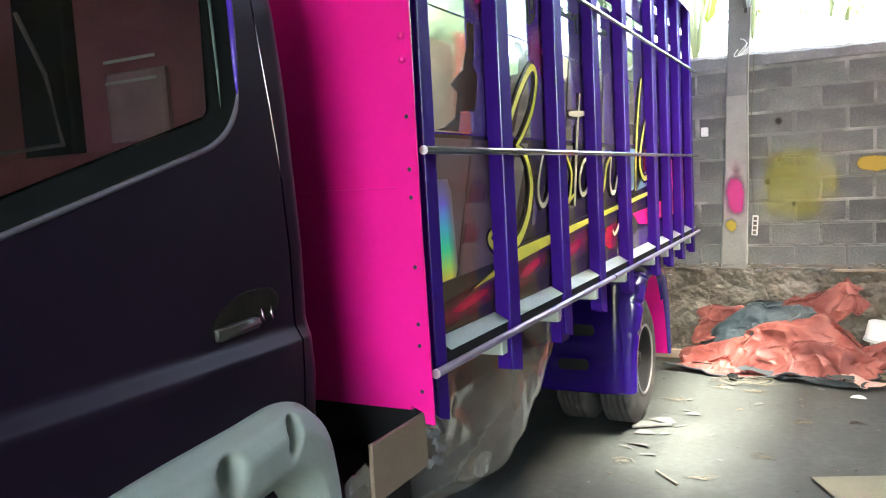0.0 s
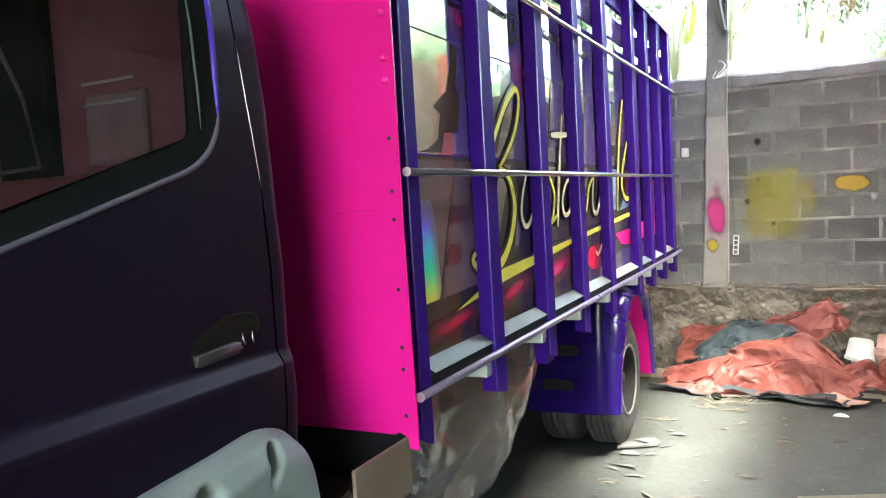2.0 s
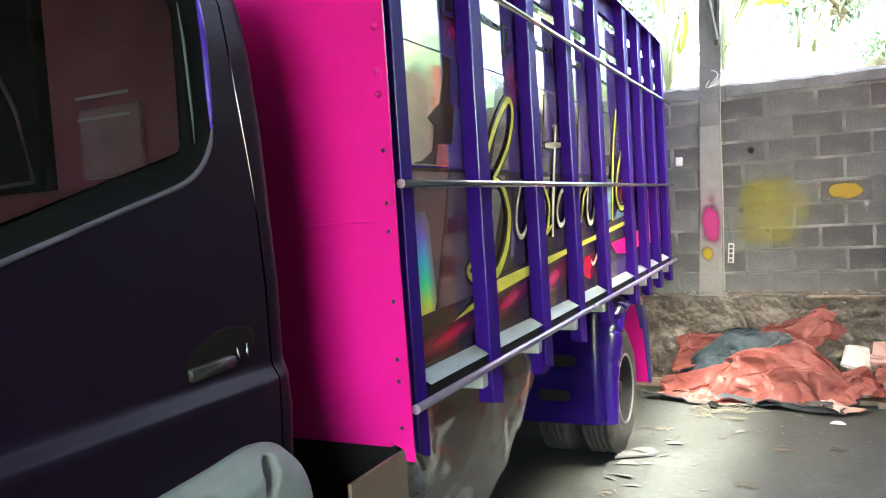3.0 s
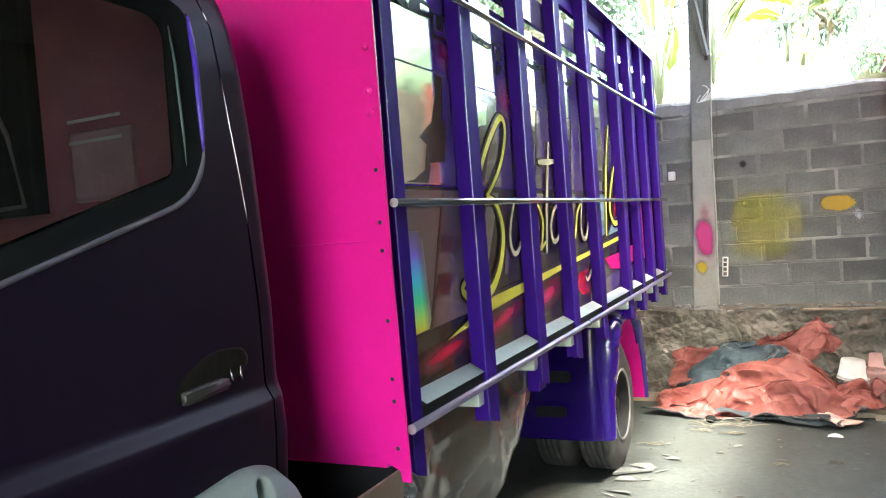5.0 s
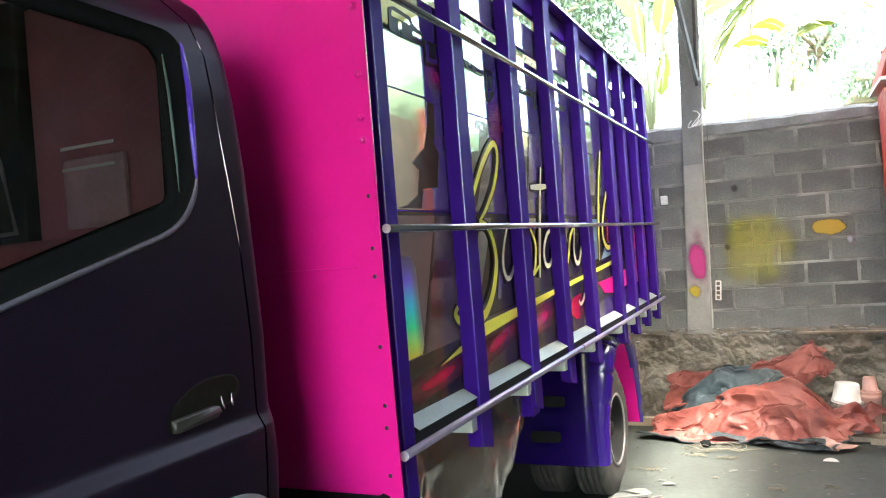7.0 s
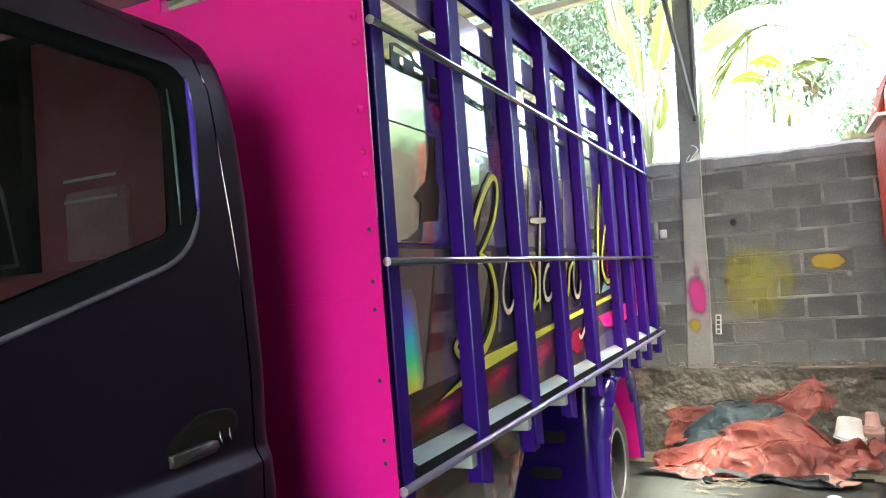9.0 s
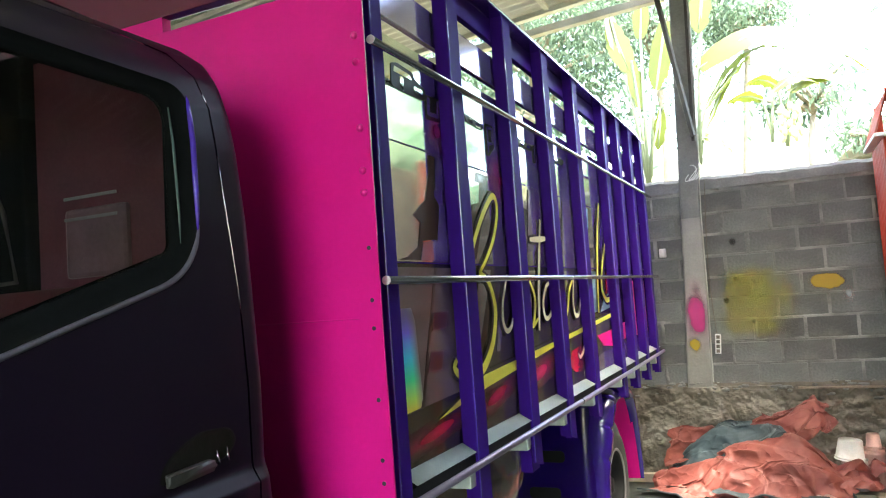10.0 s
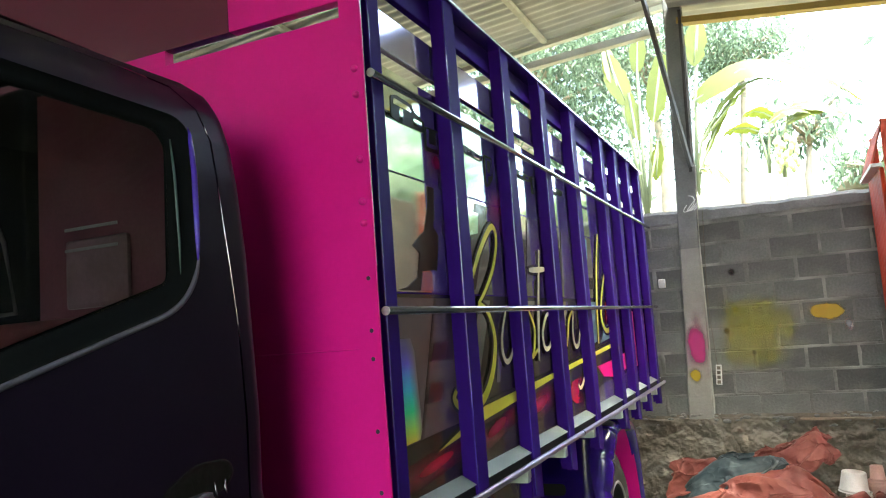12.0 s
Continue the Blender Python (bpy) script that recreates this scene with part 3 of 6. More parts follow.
for y in (4.16, 4.86):
    part("post", boxed(1.71, 1.76, y, y + 0.05, 0, 2.96, bevel=0.004), M["red"], red)


# ---- truck: cargo body ----
truck = thing("truck", "violet and pink cargo truck with a dark purple cab, freshly painted", "truck")
POSTS = [0.03, 0.585, 1.18, 1.735, 2.31, 3.05, 3.5, 3.95, 4.43]
END, TOPZ = 4.6, 2.9


def post(y, w):
    """Folded steel post: outer face, two webs, cut open at its foot."""
    bm = bmesh.new()
    o, i, k, t = -0.018, -0.072, 0.005, 0.006
    prof = [(i, y), (o - k, y), (o - 0.3 * k, y + 0.3 * k), (o, y + k), (o, y + w - k), (o - 0.3 * k, y + w - 0.3 * k), (o - k, y + w), (i, y + w),
            (i, y + w - t), (o - t, y + w - t), (o - t, y + t), (i, y + t)]
    foot = lambda q: 1.0 if q[1] > y + w / 2 else 1.025
    a = [bm.verts.new((p[0], p[1], foot(p))) for p in prof]
    b = [bm.verts.new((p[0], p[1], TOPZ)) for p in prof]
    for n in range(len(prof)):
        m_ = (n + 1) % len(prof)
        bm.faces.new((a[n], a[m_], b[m_], b[n]))
    return bm


for k, y in enumerate(POSTS):
    w = 0.1 if k else 0.07
    stake = part("post", post(y, w), M["violet"], truck)
    # lighter, glossier bead added along the fold to carry its highlight
    bm = bmesh.new()
    sweep(bm, [(-0.0198, y + 0.0018, z) for z in (1.03, 1.5, 2.0, 2.5, TOPZ)], 0.0034, 10)
    part("folded_edge", bm, M["violetedge"], stake, "glossy violet bead added for the highlight on the folded edge", smooth=True)
for z, name in ((1.164, "lower_rail"), (1.781, "middle_rail"), (2.447, "upper_rail")):
    bm = bmesh.new()
    r = 0.0125 if z < 1.7 else 0.0115
    sweep(bm, [(0.0, -0.004, z), (0.0, 1.4, z + 0.001), (0.0, 3.0, z - 0.001), (0.0, END + 0.03, z)], r, 16)
    rail = part(name, bm, M["dulltube" if name == "lower_rail" else "chrome"], truck, "violet grey steel tube rail" if name == "lower_rail" else "polished steel tube rail", smooth=True)
    bm = bmesh.new()
    sweep(bm, [(0, -0.009, z), (0, -0.005, z)], r * 1.08, 20)
    part("end_cap", bm, M["capmetal"], rail, "pale metal end cap")
    bm = bmesh.new()
    sweep(bm, [(0, 1.9, z), (0, 1.915, z)], r * 1.12, 16)
    part("joint", bm, M["chrome"], rail)
# top beam, slats and trims
part("top_beam", boxed(-0.1, -0.073, 0.095, END, 2.8, TOPZ, 0.004), M["violet"], truck)
part("top_trim", boxed(-0.08, -0.006, 0.0, END + 0.01, TOPZ + 0.001, TOPZ + 0.014, 0.004), M["chrome"], truck, "bright metal trim along the top edge")
part("slat", boxed(-0.1, XP, 0.095, END, 2.605, 2.735, 0.004), M["slatfoil"], truck, "violet tinted mirror foil slat")
# sloping sill strips between the posts
for a, b in zip(POSTS, POSTS[1:] + [END + 0.02]):
    if b - a < 0.14:
        continue
    bm = bmesh.new()
    y0, y1 = a + 0.105, b - 0.005
    grid(bm, 2, 1, lambda u, v: Vector((-0.074 + 0.052 * v, y0 + (y1 - y0) * u, 1.228 - 0.03 * v)))
    bmesh.ops.solidify(bm, geom=bm.faces[:], thickness=0.003)
    part("sill_strip", bm, M["alu"], truck, "bare aluminium strip")
part("sill_beam", boxed(-0.09, -0.03, 0.0, END, 1.155, 1.192, 0.004), M["black"], truck)
for y in POSTS[1:]:
    part("cross_member", boxed(-2.1, -0.032, y - 0.05, y - 0.003, 1.085, 1.155, 0.004), M["alu"], truck, "bare metal cross member")
# floor, far side, tail, pink front board
part("bed_floor", boxed(-2.12, -0.09, 0.0, END, 1.16, 1.2), M["wood"], truck)
part("far_side", boxed(-2.2, -2.15, 0.0, END, 1.1, 2.55, 0.004), M["violet"], truck)
part("far_slat", boxed(-2.2, -2.15, 0.0, END, 2.605, 2.735, 0.004), M["violet"], truck)
part("far_top_beam", boxed(-2.2, -2.15, 0.0, END, 2.8, TOPZ, 0.004), M["violet"], truck)
part("tailgate", boxed(-2.15, -0.1, END - 0.06, END - 0.01, 1.1, 2.55, 0.004), M["violet"], truck)

front = part("front_board", boxed(-2.2, -0.052, -0.062, -0.022, 1.072, 2.602, 0.004), M["pink"], truck, "bright pink painted front board")
# left part of the upper board, coloured darker than the pink right part
part("maroon_board", boxed(-2.2, -0.445, -0.062, -0.022, 2.65, 3.05, 0.004), M["maroon"], truck, "dark maroon left part of the upper front board")
part("upper_board", boxed(-0.445, -0.052, -0.062, -0.022, 2.65, 3.05, 0.004), M["pink"], truck, "bright pink painted board")
part("board_bridge", boxed(-0.9, -0.7, -0.06, -0.024, 2.6, 2.66), M["pink"], truck)
bm = bmesh.new()
prism(bm, [(-0.056, 1.09), (-0.012, 1.07), (-0.008, 1.04), (0.02, 1.038), (0.012, 1.6), (0.01, 3.05), (-0.056, 3.05)], lambda a, b, d: Vector((a, -0.066 + d, b)), 0.006)
flange = part("corner_flange", bm, M["pink"], truck, "bright pink corner flange")
# black strip put into the corner gap for its shade
part("corner_backing", boxed(-0.06, -0.04, -0.02, 0.03, 1.05, 2.9), M["black"], truck)
for za, zb, y in ((1.375, 1.44, 0.008), (1.63, 1.74, -0.012)):
    part("corner_tab", boxed(-0.046, -0.04, y, y + 0.016, za, zb, 0.001, 1), M["alu"], truck, "pale bare metal tab")
part("corner_web", boxed(-0.012, -0.004, -0.059, -0.03, 1.9, 3.05, 0.002), M["alu"], truck, "bare metal edge strip")
bm = bmesh.new()
sweep(bm, [(-0.9, -0.0635, 1.685), (-0.5, -0.0635, 1.682), (-0.055, -0.0635, 1.684)], 0.0022, 6)
part("seam", bm, M["pink"], front)
for i, z in enumerate((2.72, 2.443, 2.37, 2.19, 2.075, 2.016, 1.868, 1.73, 1.656, 1.47, 1.315, 1.256, 1.13)):
    bm = bmesh.new()
    x = -0.012 if i > 5 else -0.016
    if i < 6:
        bmesh.ops.create_uvsphere(bm, u_segments=12, v_segments=8, radius=0.0105, matrix=Matrix.Translation((x, -0.067, z)) @ Matrix.Diagonal((1, 1.0, 1, 1)))
        part("bolt_head", bm, M["pink"], flange, smooth=True)
    else:
        lathe(bm, [(0, 0.0001), (0.001, 0.0055), (0.003, 0.006)], (0, 0, 0), "z", 12)
        o = part("screw", bm, M["steel"], flange, "dark screw head")
        o.matrix_basis = pose(x, -0.0665, z, 90, 0, 0)


# ---- truck: decorated side panels ----
def panelmat(name, col, rough, metal, coat=1.0, spec=0.5):
    return mat(name, col, rough, metal=metal, var=0.08, scale=2.5, gvar=0.03, bump=0.004, bscale=5, coat=coat, rvar=0.03, coat_rough=0.03, coat_ior=1.5, spec=spec)


P_GREY = panelmat("grey_mirror_foil", (0.74, 0.7, 0.62), 0.07, 0.92, 0.3)
P_DARK = panelmat("dark_brown_foil", (0.05, 0.042, 0.028), 0.2, 0.1, 0.35, 0.3)
P_PALE = panelmat("pale_mirror_foil", (0.76, 0.88, 0.76), 0.07, 0.95, 0.3)
P_LILAC = panelmat("lilac_foil", (0.46, 0.38, 0.58), 0.12, 0.8, 0.4)
P_RED = panelmat("red_foil", (0.6, 0.012, 0.05), 0.2, 0.2, 0.4)
P_PINK = panelmat("hot_pink_foil", (0.9, 0.015, 0.25), 0.3, 0.0, 0.2, 0.2)
P_BLUE = panelmat("light_blue_foil", (0.34, 0.56, 0.72), 0.2, 0.3, 0.4)
P_YELLOW = panelmat("yellow_lettering_film", (0.72, 0.66, 0.08), 0.4, 0.0, 0.15, 0.3)
P_UMBER = panelmat("dark_umber_foil", (0.045, 0.02, 0.012), 0.45, 0.0, 0.06, 0.15)
P_FIELD = panelmat("dull_mauve_foil", (0.2, 0.15, 0.145), 0.2, 0.35, 0.4)
P_CREAM = panelmat("cream_lettering_film", (0.66, 0.6, 0.42), 0.4, 0.0, 0.15, 0.3)
P_BLACK = panelmat("black_lettering_film", (0.012, 0.012, 0.012), 0.45, 0.0, 0.05, 0.15)


def on_side(layer):
    """Places 2D (along the truck, height) on the side, layer by layer outwards."""
    return lambda a, b, d: Vector((XP + 0.0012 * layer + d, a, b))


def patch(name, pts, material, parent, layer, label=""):
    bm = bmesh.new()
    prism(bm, pts, on_side(layer), 0.001)
    return part(name, bm, material, parent, label)


lower = part("lower_panel", boxed(XP - 0.012, XP, 0.0, END, 1.2, 1.838, 0.0015, 1), P_DARK, truck, "glossy dark foil side panel")
middle = part("middle_panel", boxed(XP - 0.012, XP, 0.0, END, 1.842, 2.214, 0.0015, 1), P_GREY, truck, "glossy grey foil side panel")
upper = part("upper_panel", boxed(XP - 0.012, XP, 0.0, END, 2.218, 2.55, 0.0015, 1), P_PALE, truck, "glossy pale foil side panel")

# broad shapes of the design
patch("grey_field", [(0.1, 1.38), (0.33, 1.39), (0.62, 1.4), (0.62, 1.825), (0.1, 1.825)], P_FIELD, lower, 1)
patch("jagged_shape", [(0.217, 1.848), (0.279, 1.858), (0.357, 1.892), (0.383, 1.971), (0.335, 1.993), (0.393, 2.03), (0.429, 2.048), (0.471, 2.14), (0.475, 2.205), (0.52, 2.205), (0.507, 2.126), (0.5, 2.065), (0.53, 2.045), (0.517, 1.983), (0.496, 1.921), (0.388, 1.911), (0.362, 1.848)], P_UMBER, middle, 1, "dark brown jagged sticker")
# lilac patches put in where the foil mirrors something pinkish
patch("lilac_shape", [(0.366, 1.848), (0.391, 1.907), (0.5, 1.917), (0.521, 1.983), (0.534, 2.04), (0.6, 2.05), (0.6, 1.848)], P_LILAC, middle, 2)
patch("lilac_shape", [(0.524, 2.205), (0.6, 2.205), (0.6, 2.1), (0.512, 2.09)], P_LILAC, middle, 2)
patch("ladder_shape", [(0.3, 1.388), (0.318, 1.388), (0.478, 1.825), (0.462, 1.825)], P_UMBER, lower, 2)
P_MAROON = panelmat("maroon_foil", (0.075, 0.012, 0.012), 0.35, 0.0, 0.3)
patch("ladder_bar", [(0.41, 1.618), (0.52, 1.622), (0.55, 1.679), (0.44, 1.677)], P_MAROON, lower, 2)
patch("ladder_bar", [(0.36, 1.491), (0.47, 1.488), (0.49, 1.551), (0.39, 1.553)], P_MAROON, lower, 2)
patch("slanted_shape", [(0.72, 1.5), (0.8, 1.52), (0.98, 1.82), (0.86, 1.82)], P_GREY, lower, 1)
patch("slanted_shape", [(0.98, 1.5), (1.02, 1.5), (1.16, 1.78), (1.1, 1.8)], P_LILAC, lower, 1)
patch("slanted_shape", [(0.74, 1.86), (0.84, 1.86), (1.04, 2.2), (0.9, 2.2)], P_DARK, middle, 1)
patch("pale_shape", [(0.78, 2.06), (0.9, 2.08), (0.92, 2.16), (0.8, 2.16)], P_PALE, middle, 2)
for a in (1.3, 1.88):
    patch("dark_shape", [(a - 0.06, 1.86), (a + 0.1, 1.86), (a + 0.2, 2.1), (a + 0.06, 2.12)], P_DARK, middle, 1)
    patch("lilac_shape", [(a + 0.16, 1.9), (a + 0.3, 1.92), (a + 0.34, 2.2), (a + 0.24, 2.2)], P_LILAC, middle, 2)
    patch("slanted_shape", [(a, 1.52), (a + 0.1, 1.54), (a + 0.26, 1.82), (a + 0.14, 1.82)], P_GREY, lower, 1)
    patch("pale_shape", [(a + 0.02, 2.12), (a + 0.12, 2.13), (a + 0.12, 2.2), (a + 0.02, 2.2)], P_PALE, middle, 2)
patch("blue_shape", [(2.42, 1.56), (2.72, 1.58), (2.8, 1.82), (2.5, 1.82)], P_BLUE, lower, 1)
patch("blue_shape", [(2.8, 1.57), (3.2, 1.6), (3.2, 1.7), (2.95, 1.66)], P_BLUE, lower, 2)
patch("pale_shape", [(2.9, 1.95), (3.2, 1.96), (3.2, 2.2), (3.02, 2.2)], P_PALE, middle, 2)
patch("blue_shape", [(2.44, 2.06), (2.66, 2.08), (2.68, 2.2), (2.46, 2.2)], P_BLUE, middle, 2)
patch("dark_bar", [(2.35, 1.9), (3.4, 1.9), (3.4, 1.97), (2.35, 1.96)], P_DARK, middle, 3)
patch("red_shape", [(3.0, 1.68), (3.06, 1.68), (3.12, 1.82), (3.04, 1.82)], P_RED, lower, 3)
def airbrush(name, cy, cz, ry, rz, slope, colour, amt=0.95):
    """A soft airbrushed streak on the side panel, fading out to its rim."""
    m = bpy.data.materials.new(name)
    m.use_nodes = True
    nt = m.node_tree
    b = nt.nodes["Principled BSDF"]
    b.inputs["Base Color"].default_value = (*colour, 1)
    b.inputs["Roughness"].default_value, b.inputs["Coat Weight"].default_value, b.inputs["Coat Roughness"].default_value = 0.3, 0.8, 0.03
    tc, mp, ln, r = (nt.nodes.new("ShaderNode" + k) for k in ("TexCoord", "Mapping", "VectorMath", "MapRange"))
    tp, mx = nt.nodes.new("ShaderNodeBsdfTransparent"), nt.nodes.new("ShaderNodeMixShader")
    mp.inputs["Scale"].default_value = (0, 1 / ry, 1 / rz)
    ln.operation = "LENGTH"
    r.interpolation_type = "SMOOTHSTEP"
    r.inputs["From Min"].default_value, r.inputs["From Max"].default_value, r.inputs["To Max"].default_value = 1.0, -0.1, amt
    K = nt.links.new
    K(tc.outputs["Object"], mp.inputs["Vector"])
    K(mp.outputs[0], ln.inputs[0])
    K(ln.outputs["Value"], r.inputs["Value"])
    K(r.outputs[0], mx.inputs[0])
    K(tp.outputs[0], mx.inputs[1])
    K(b.outputs[0], mx.inputs[2])
    K(mx.outputs[0], nt.nodes["Material Output"].inputs["Surface"])
    bm = bmesh.new()
    grid(bm, 2, 2, lambda u, v: Vector((0, (u - 0.5) * 2 * ry, (v - 0.5) * 2 * rz)))
    o = part(name, bm, m, lower, "soft airbrushed red streak")
    o.matrix_basis = pose(XP + 0.0032, cy, cz, math.degrees(math.atan(slope)), 0, 0)
    return o


airbrush("red_streak", 0.4, 1.3, 0.34, 0.045, 0.1, (0.62, 0.012, 0.07))
airbrush("red_streak", 0.95, 1.335, 0.28, 0.055, 0.18, (0.62, 0.012, 0.09))
airbrush("red_streak", 1.5, 1.355, 0.3, 0.07, 0.15, (0.66, 0.012, 0.12))
airbrush("red_streak", 1.2, 2.2, 0.2, 0.12, 0.0, (0.6, 0.02, 0.3), 0.6)
airbrush("red_streak", 0.56, 2.3, 0.09, 0.09, 0.0, (0.6, 0.02, 0.25), 0.7)
patch("red_shape", [(2.0, 1.33), (2.12, 1.285), (2.25, 1.28), (2.27, 1.413), (2.08, 1.402)], P_RED, lower, 2)
patch("pink_shape", [(2.67, 1.438), (2.81, 1.366), (3.13, 1.338), (3.5, 1.36), (3.5, 1.47), (3.17, 1.45)], P_PINK, lower, 2)
patch("lilac_shape", [(2.3, 1.22), (4.5, 1.22), (4.5, 1.34), (2.8, 1.33), (2.3, 1.27)], P_LILAC, lower, 1)
for a in (3.6, 4.05):
    patch("pink_shape", [(a, 1.35), (a + 0.34, 1.35), (a + 0.34, 1.75), (a + 0.1, 1.8)], P_PINK, lower, 1)

# iridescent sticker: its diffraction colours are painted as a fixed ramp up the film
m = bpy.data.materials.new("iridescent_film")
m.use_nodes = True
nt = m.node_tree
b = nt.nodes["Principled BSDF"]
tc, sx, cr = nt.nodes.new("ShaderNodeTexCoord"), nt.nodes.new("ShaderNodeSeparateXYZ"), nt.nodes.new("ShaderNodeValToRGB")
mr = nt.nodes.new("ShaderNodeMapRange")
mr.inputs["From Min"].default_value, mr.inputs["From Max"].default_value = 1.38, 1.72
nt.links.new(tc.outputs["Object"], sx.inputs[0])
nt.links.new(sx.outputs["Z"], mr.inputs["Value"])
nt.links.new(mr.outputs[0], cr.inputs[0])
for pos, c in ((0.03, (0.95, 0.75, 0.08, 1)), (0.14, (0.6, 0.95, 0.15, 1)), (0.3, (0.04, 0.95, 0.4, 1)), (0.5, (0.05, 0.75, 0.95, 1)), (0.72, (0.22, 0.16, 0.95, 1)), (0.97, (0.19, 0.15, 0.17, 1))):
    e = cr.color_ramp.elements.new(pos)
    e.color = c
cr.color_ramp.elements.remove(cr.color_ramp.elements[0])
cr.color_ramp.elements.remove(cr.color_ramp.elements[-1])
slant, fade, blend = nt.nodes.new("ShaderNodeMath"), nt.nodes.new("ShaderNodeMapRange"), nt.nodes.new("ShaderNodeMix")
slant.operation = "MULTIPLY_ADD"
slant.inputs[1].default_value = 0.1
nt.links.new(sx.outputs["Z"], slant.inputs[0])
nt.links.new(sx.outputs["Y"], slant.inputs[2])
fade.inputs["From Min"].default_value, fade.inputs["From Max"].default_value = 0.405, 0.455
nt.links.new(slant.outputs[0], fade.inputs["Value"])
blend.data_type = "RGBA"
blend.inputs["B"].default_value = (0.2, 0.15, 0.145, 1)
nt.links.new(fade.outputs[0], blend.inputs["Factor"])
nt.links.new(cr.outputs[0], blend.inputs["A"])
nt.links.new(blend.outputs["Result"], b.inputs["Base Color"])
b.inputs["Roughness"].default_value = 0.3
b.inputs["Coat Weight"].default_value = 0.5
patch("iridescent_film", [(0.2, 1.7), (0.27, 1.7), (0.292, 1.66), (0.312, 1.42), (0.293, 1.392), (0.2, 1.388)], m, lower, 2, "iridescent rainbow sticker film")


# script lettering: ribbons of film with a dark outline
def ribbon(name, pts, w, material, parent, layer, ends=True):
    """A brush stroke through 2D points, smoothed, of width w that swells in the middle."""
    P = [Vector(p) for p in pts]
    fine = []
    for i in range(len(P) - 1):
        p0, p1, p2, p3 = P[max(i - 1, 0)], P[i], P[i + 1], P[min(i + 2, len(P) - 1)]
        for k in range(8):
            t = k / 8
            fine.append(0.5 * ((2 * p1) + (p2 - p0) * t + (2 * p0 - 5 * p1 + 4 * p2 - p3) * t * t + (3 * p1 - p0 - 3 * p2 + p3) * t ** 3))
    fine.append(P[-1])
    left, right = [], []
    n = len(fine)
    for i, p in enumerate(fine):
        d = fine[min(i + 1, n - 1)] - fine[max(i - 1, 0)]
        nn = Vector((-d.y, d.x)).normalized()
        s = w * (0.55 + 0.45 * math.sin(math.pi * i / (n - 1))) / 2
        left.append(p + nn * s)
        right.append(p - nn * s)
    bm = bmesh.new()
    fn = on_side(layer)
    for dpt in (0.001,):
        a = [bm.verts.new(fn(p.x, p.y, dpt)) for p in left]
        c = [bm.verts.new(fn(p.x, p.y, dpt)) for p in right]
        for i in range(n - 1):
            bm.faces.new((a[i], a[i + 1], c[i + 1], c[i]))
    return part(name, bm, material, parent)


def stroke(pts, w, material=None):
    ribbon("letter_outline", pts, w * 1.9, P_DARK, lower, 5)
    ribbon("letter_stroke", pts, w, material or P_YELLOW, lower, 6)


stroke([(0.58, 1.51), (0.555, 1.485), (0.6, 1.455), (0.7, 1.44), (0.82, 1.455), (0.92, 1.528), (0.975, 1.62), (0.98, 1.694), (0.93, 1.775), (0.84, 1.808)], 0.036)
stroke([(0.6, 1.6), (0.62, 1.7), (0.72, 1.8), (0.81, 1.92), (0.92, 2.033), (1.03, 2.114), (1.08, 2.106), (1.08, 2.044), (1.02, 1.945), (0.92, 1.857), (0.84, 1.806)], 0.026)
stroke([(1.15, 1.8), (1.08, 1.7), (1.06, 1.62), (1.1, 1.572), (1.17, 1.6), (1.26, 1.72)], 0.022, P_CREAM)
stroke([(1.67, 2.065), (1.6, 1.84), (1.55, 1.65), (1.53, 1.546)], 0.03, P_CREAM)
stroke([(1.42, 1.79), (1.5, 1.7), (1.47, 1.6), (1.44, 1.57), (1.53, 1.6)], 0.024)
stroke([(1.49, 1.962), (1.62, 1.968), (1.76, 1.978)], 0.028, P_CREAM)
stroke([(1.8, 1.76), (1.7, 1.75), (1.62, 1.67), (1.64, 1.6), (1.72, 1.606), (1.82, 1.7)], 0.024, P_CREAM)
stroke([(2.02, 1.59), (2.06, 1.65), (2.1, 1.721), (2.18, 1.77)], 0.024)
stroke([(2.2, 1.77), (2.16, 1.65), (2.19, 1.583), (2.27, 1.6), (2.36, 1.74)], 0.026, P_CREAM)
stroke([(2.44, 1.6), (2.38, 1.46), (2.29, 1.383), (2.215, 1.356), (2.18, 1.38)], 0.022, P_CREAM)
stroke([(2.97, 2.255), (2.87, 2.07), (2.8, 1.88), (2.76, 1.73), (2.73, 1.57)], 0.036)
stroke([(3.17, 2.09), (3.02, 1.96), (2.9, 1.82), (2.87, 1.71), (2.97, 1.64), (3.12, 1.665), (3.2, 1.76)], 0.034)
patch("underline_shadow", [(0.38, 1.325), (0.82, 1.362), (1.75, 1.435), (3.2, 1.522), (3.2, 1.572), (1.75, 1.49), (0.82, 1.443)], P_DARK, lower, 4)
patch("underline", [(0.41, 1.336), (0.82, 1.379), (1.75, 1.452), (3.17, 1.534), (3.17, 1.558), (1.75, 1.476), (0.83, 1.429)], P_YELLOW, lower, 6, "yellow underline film")

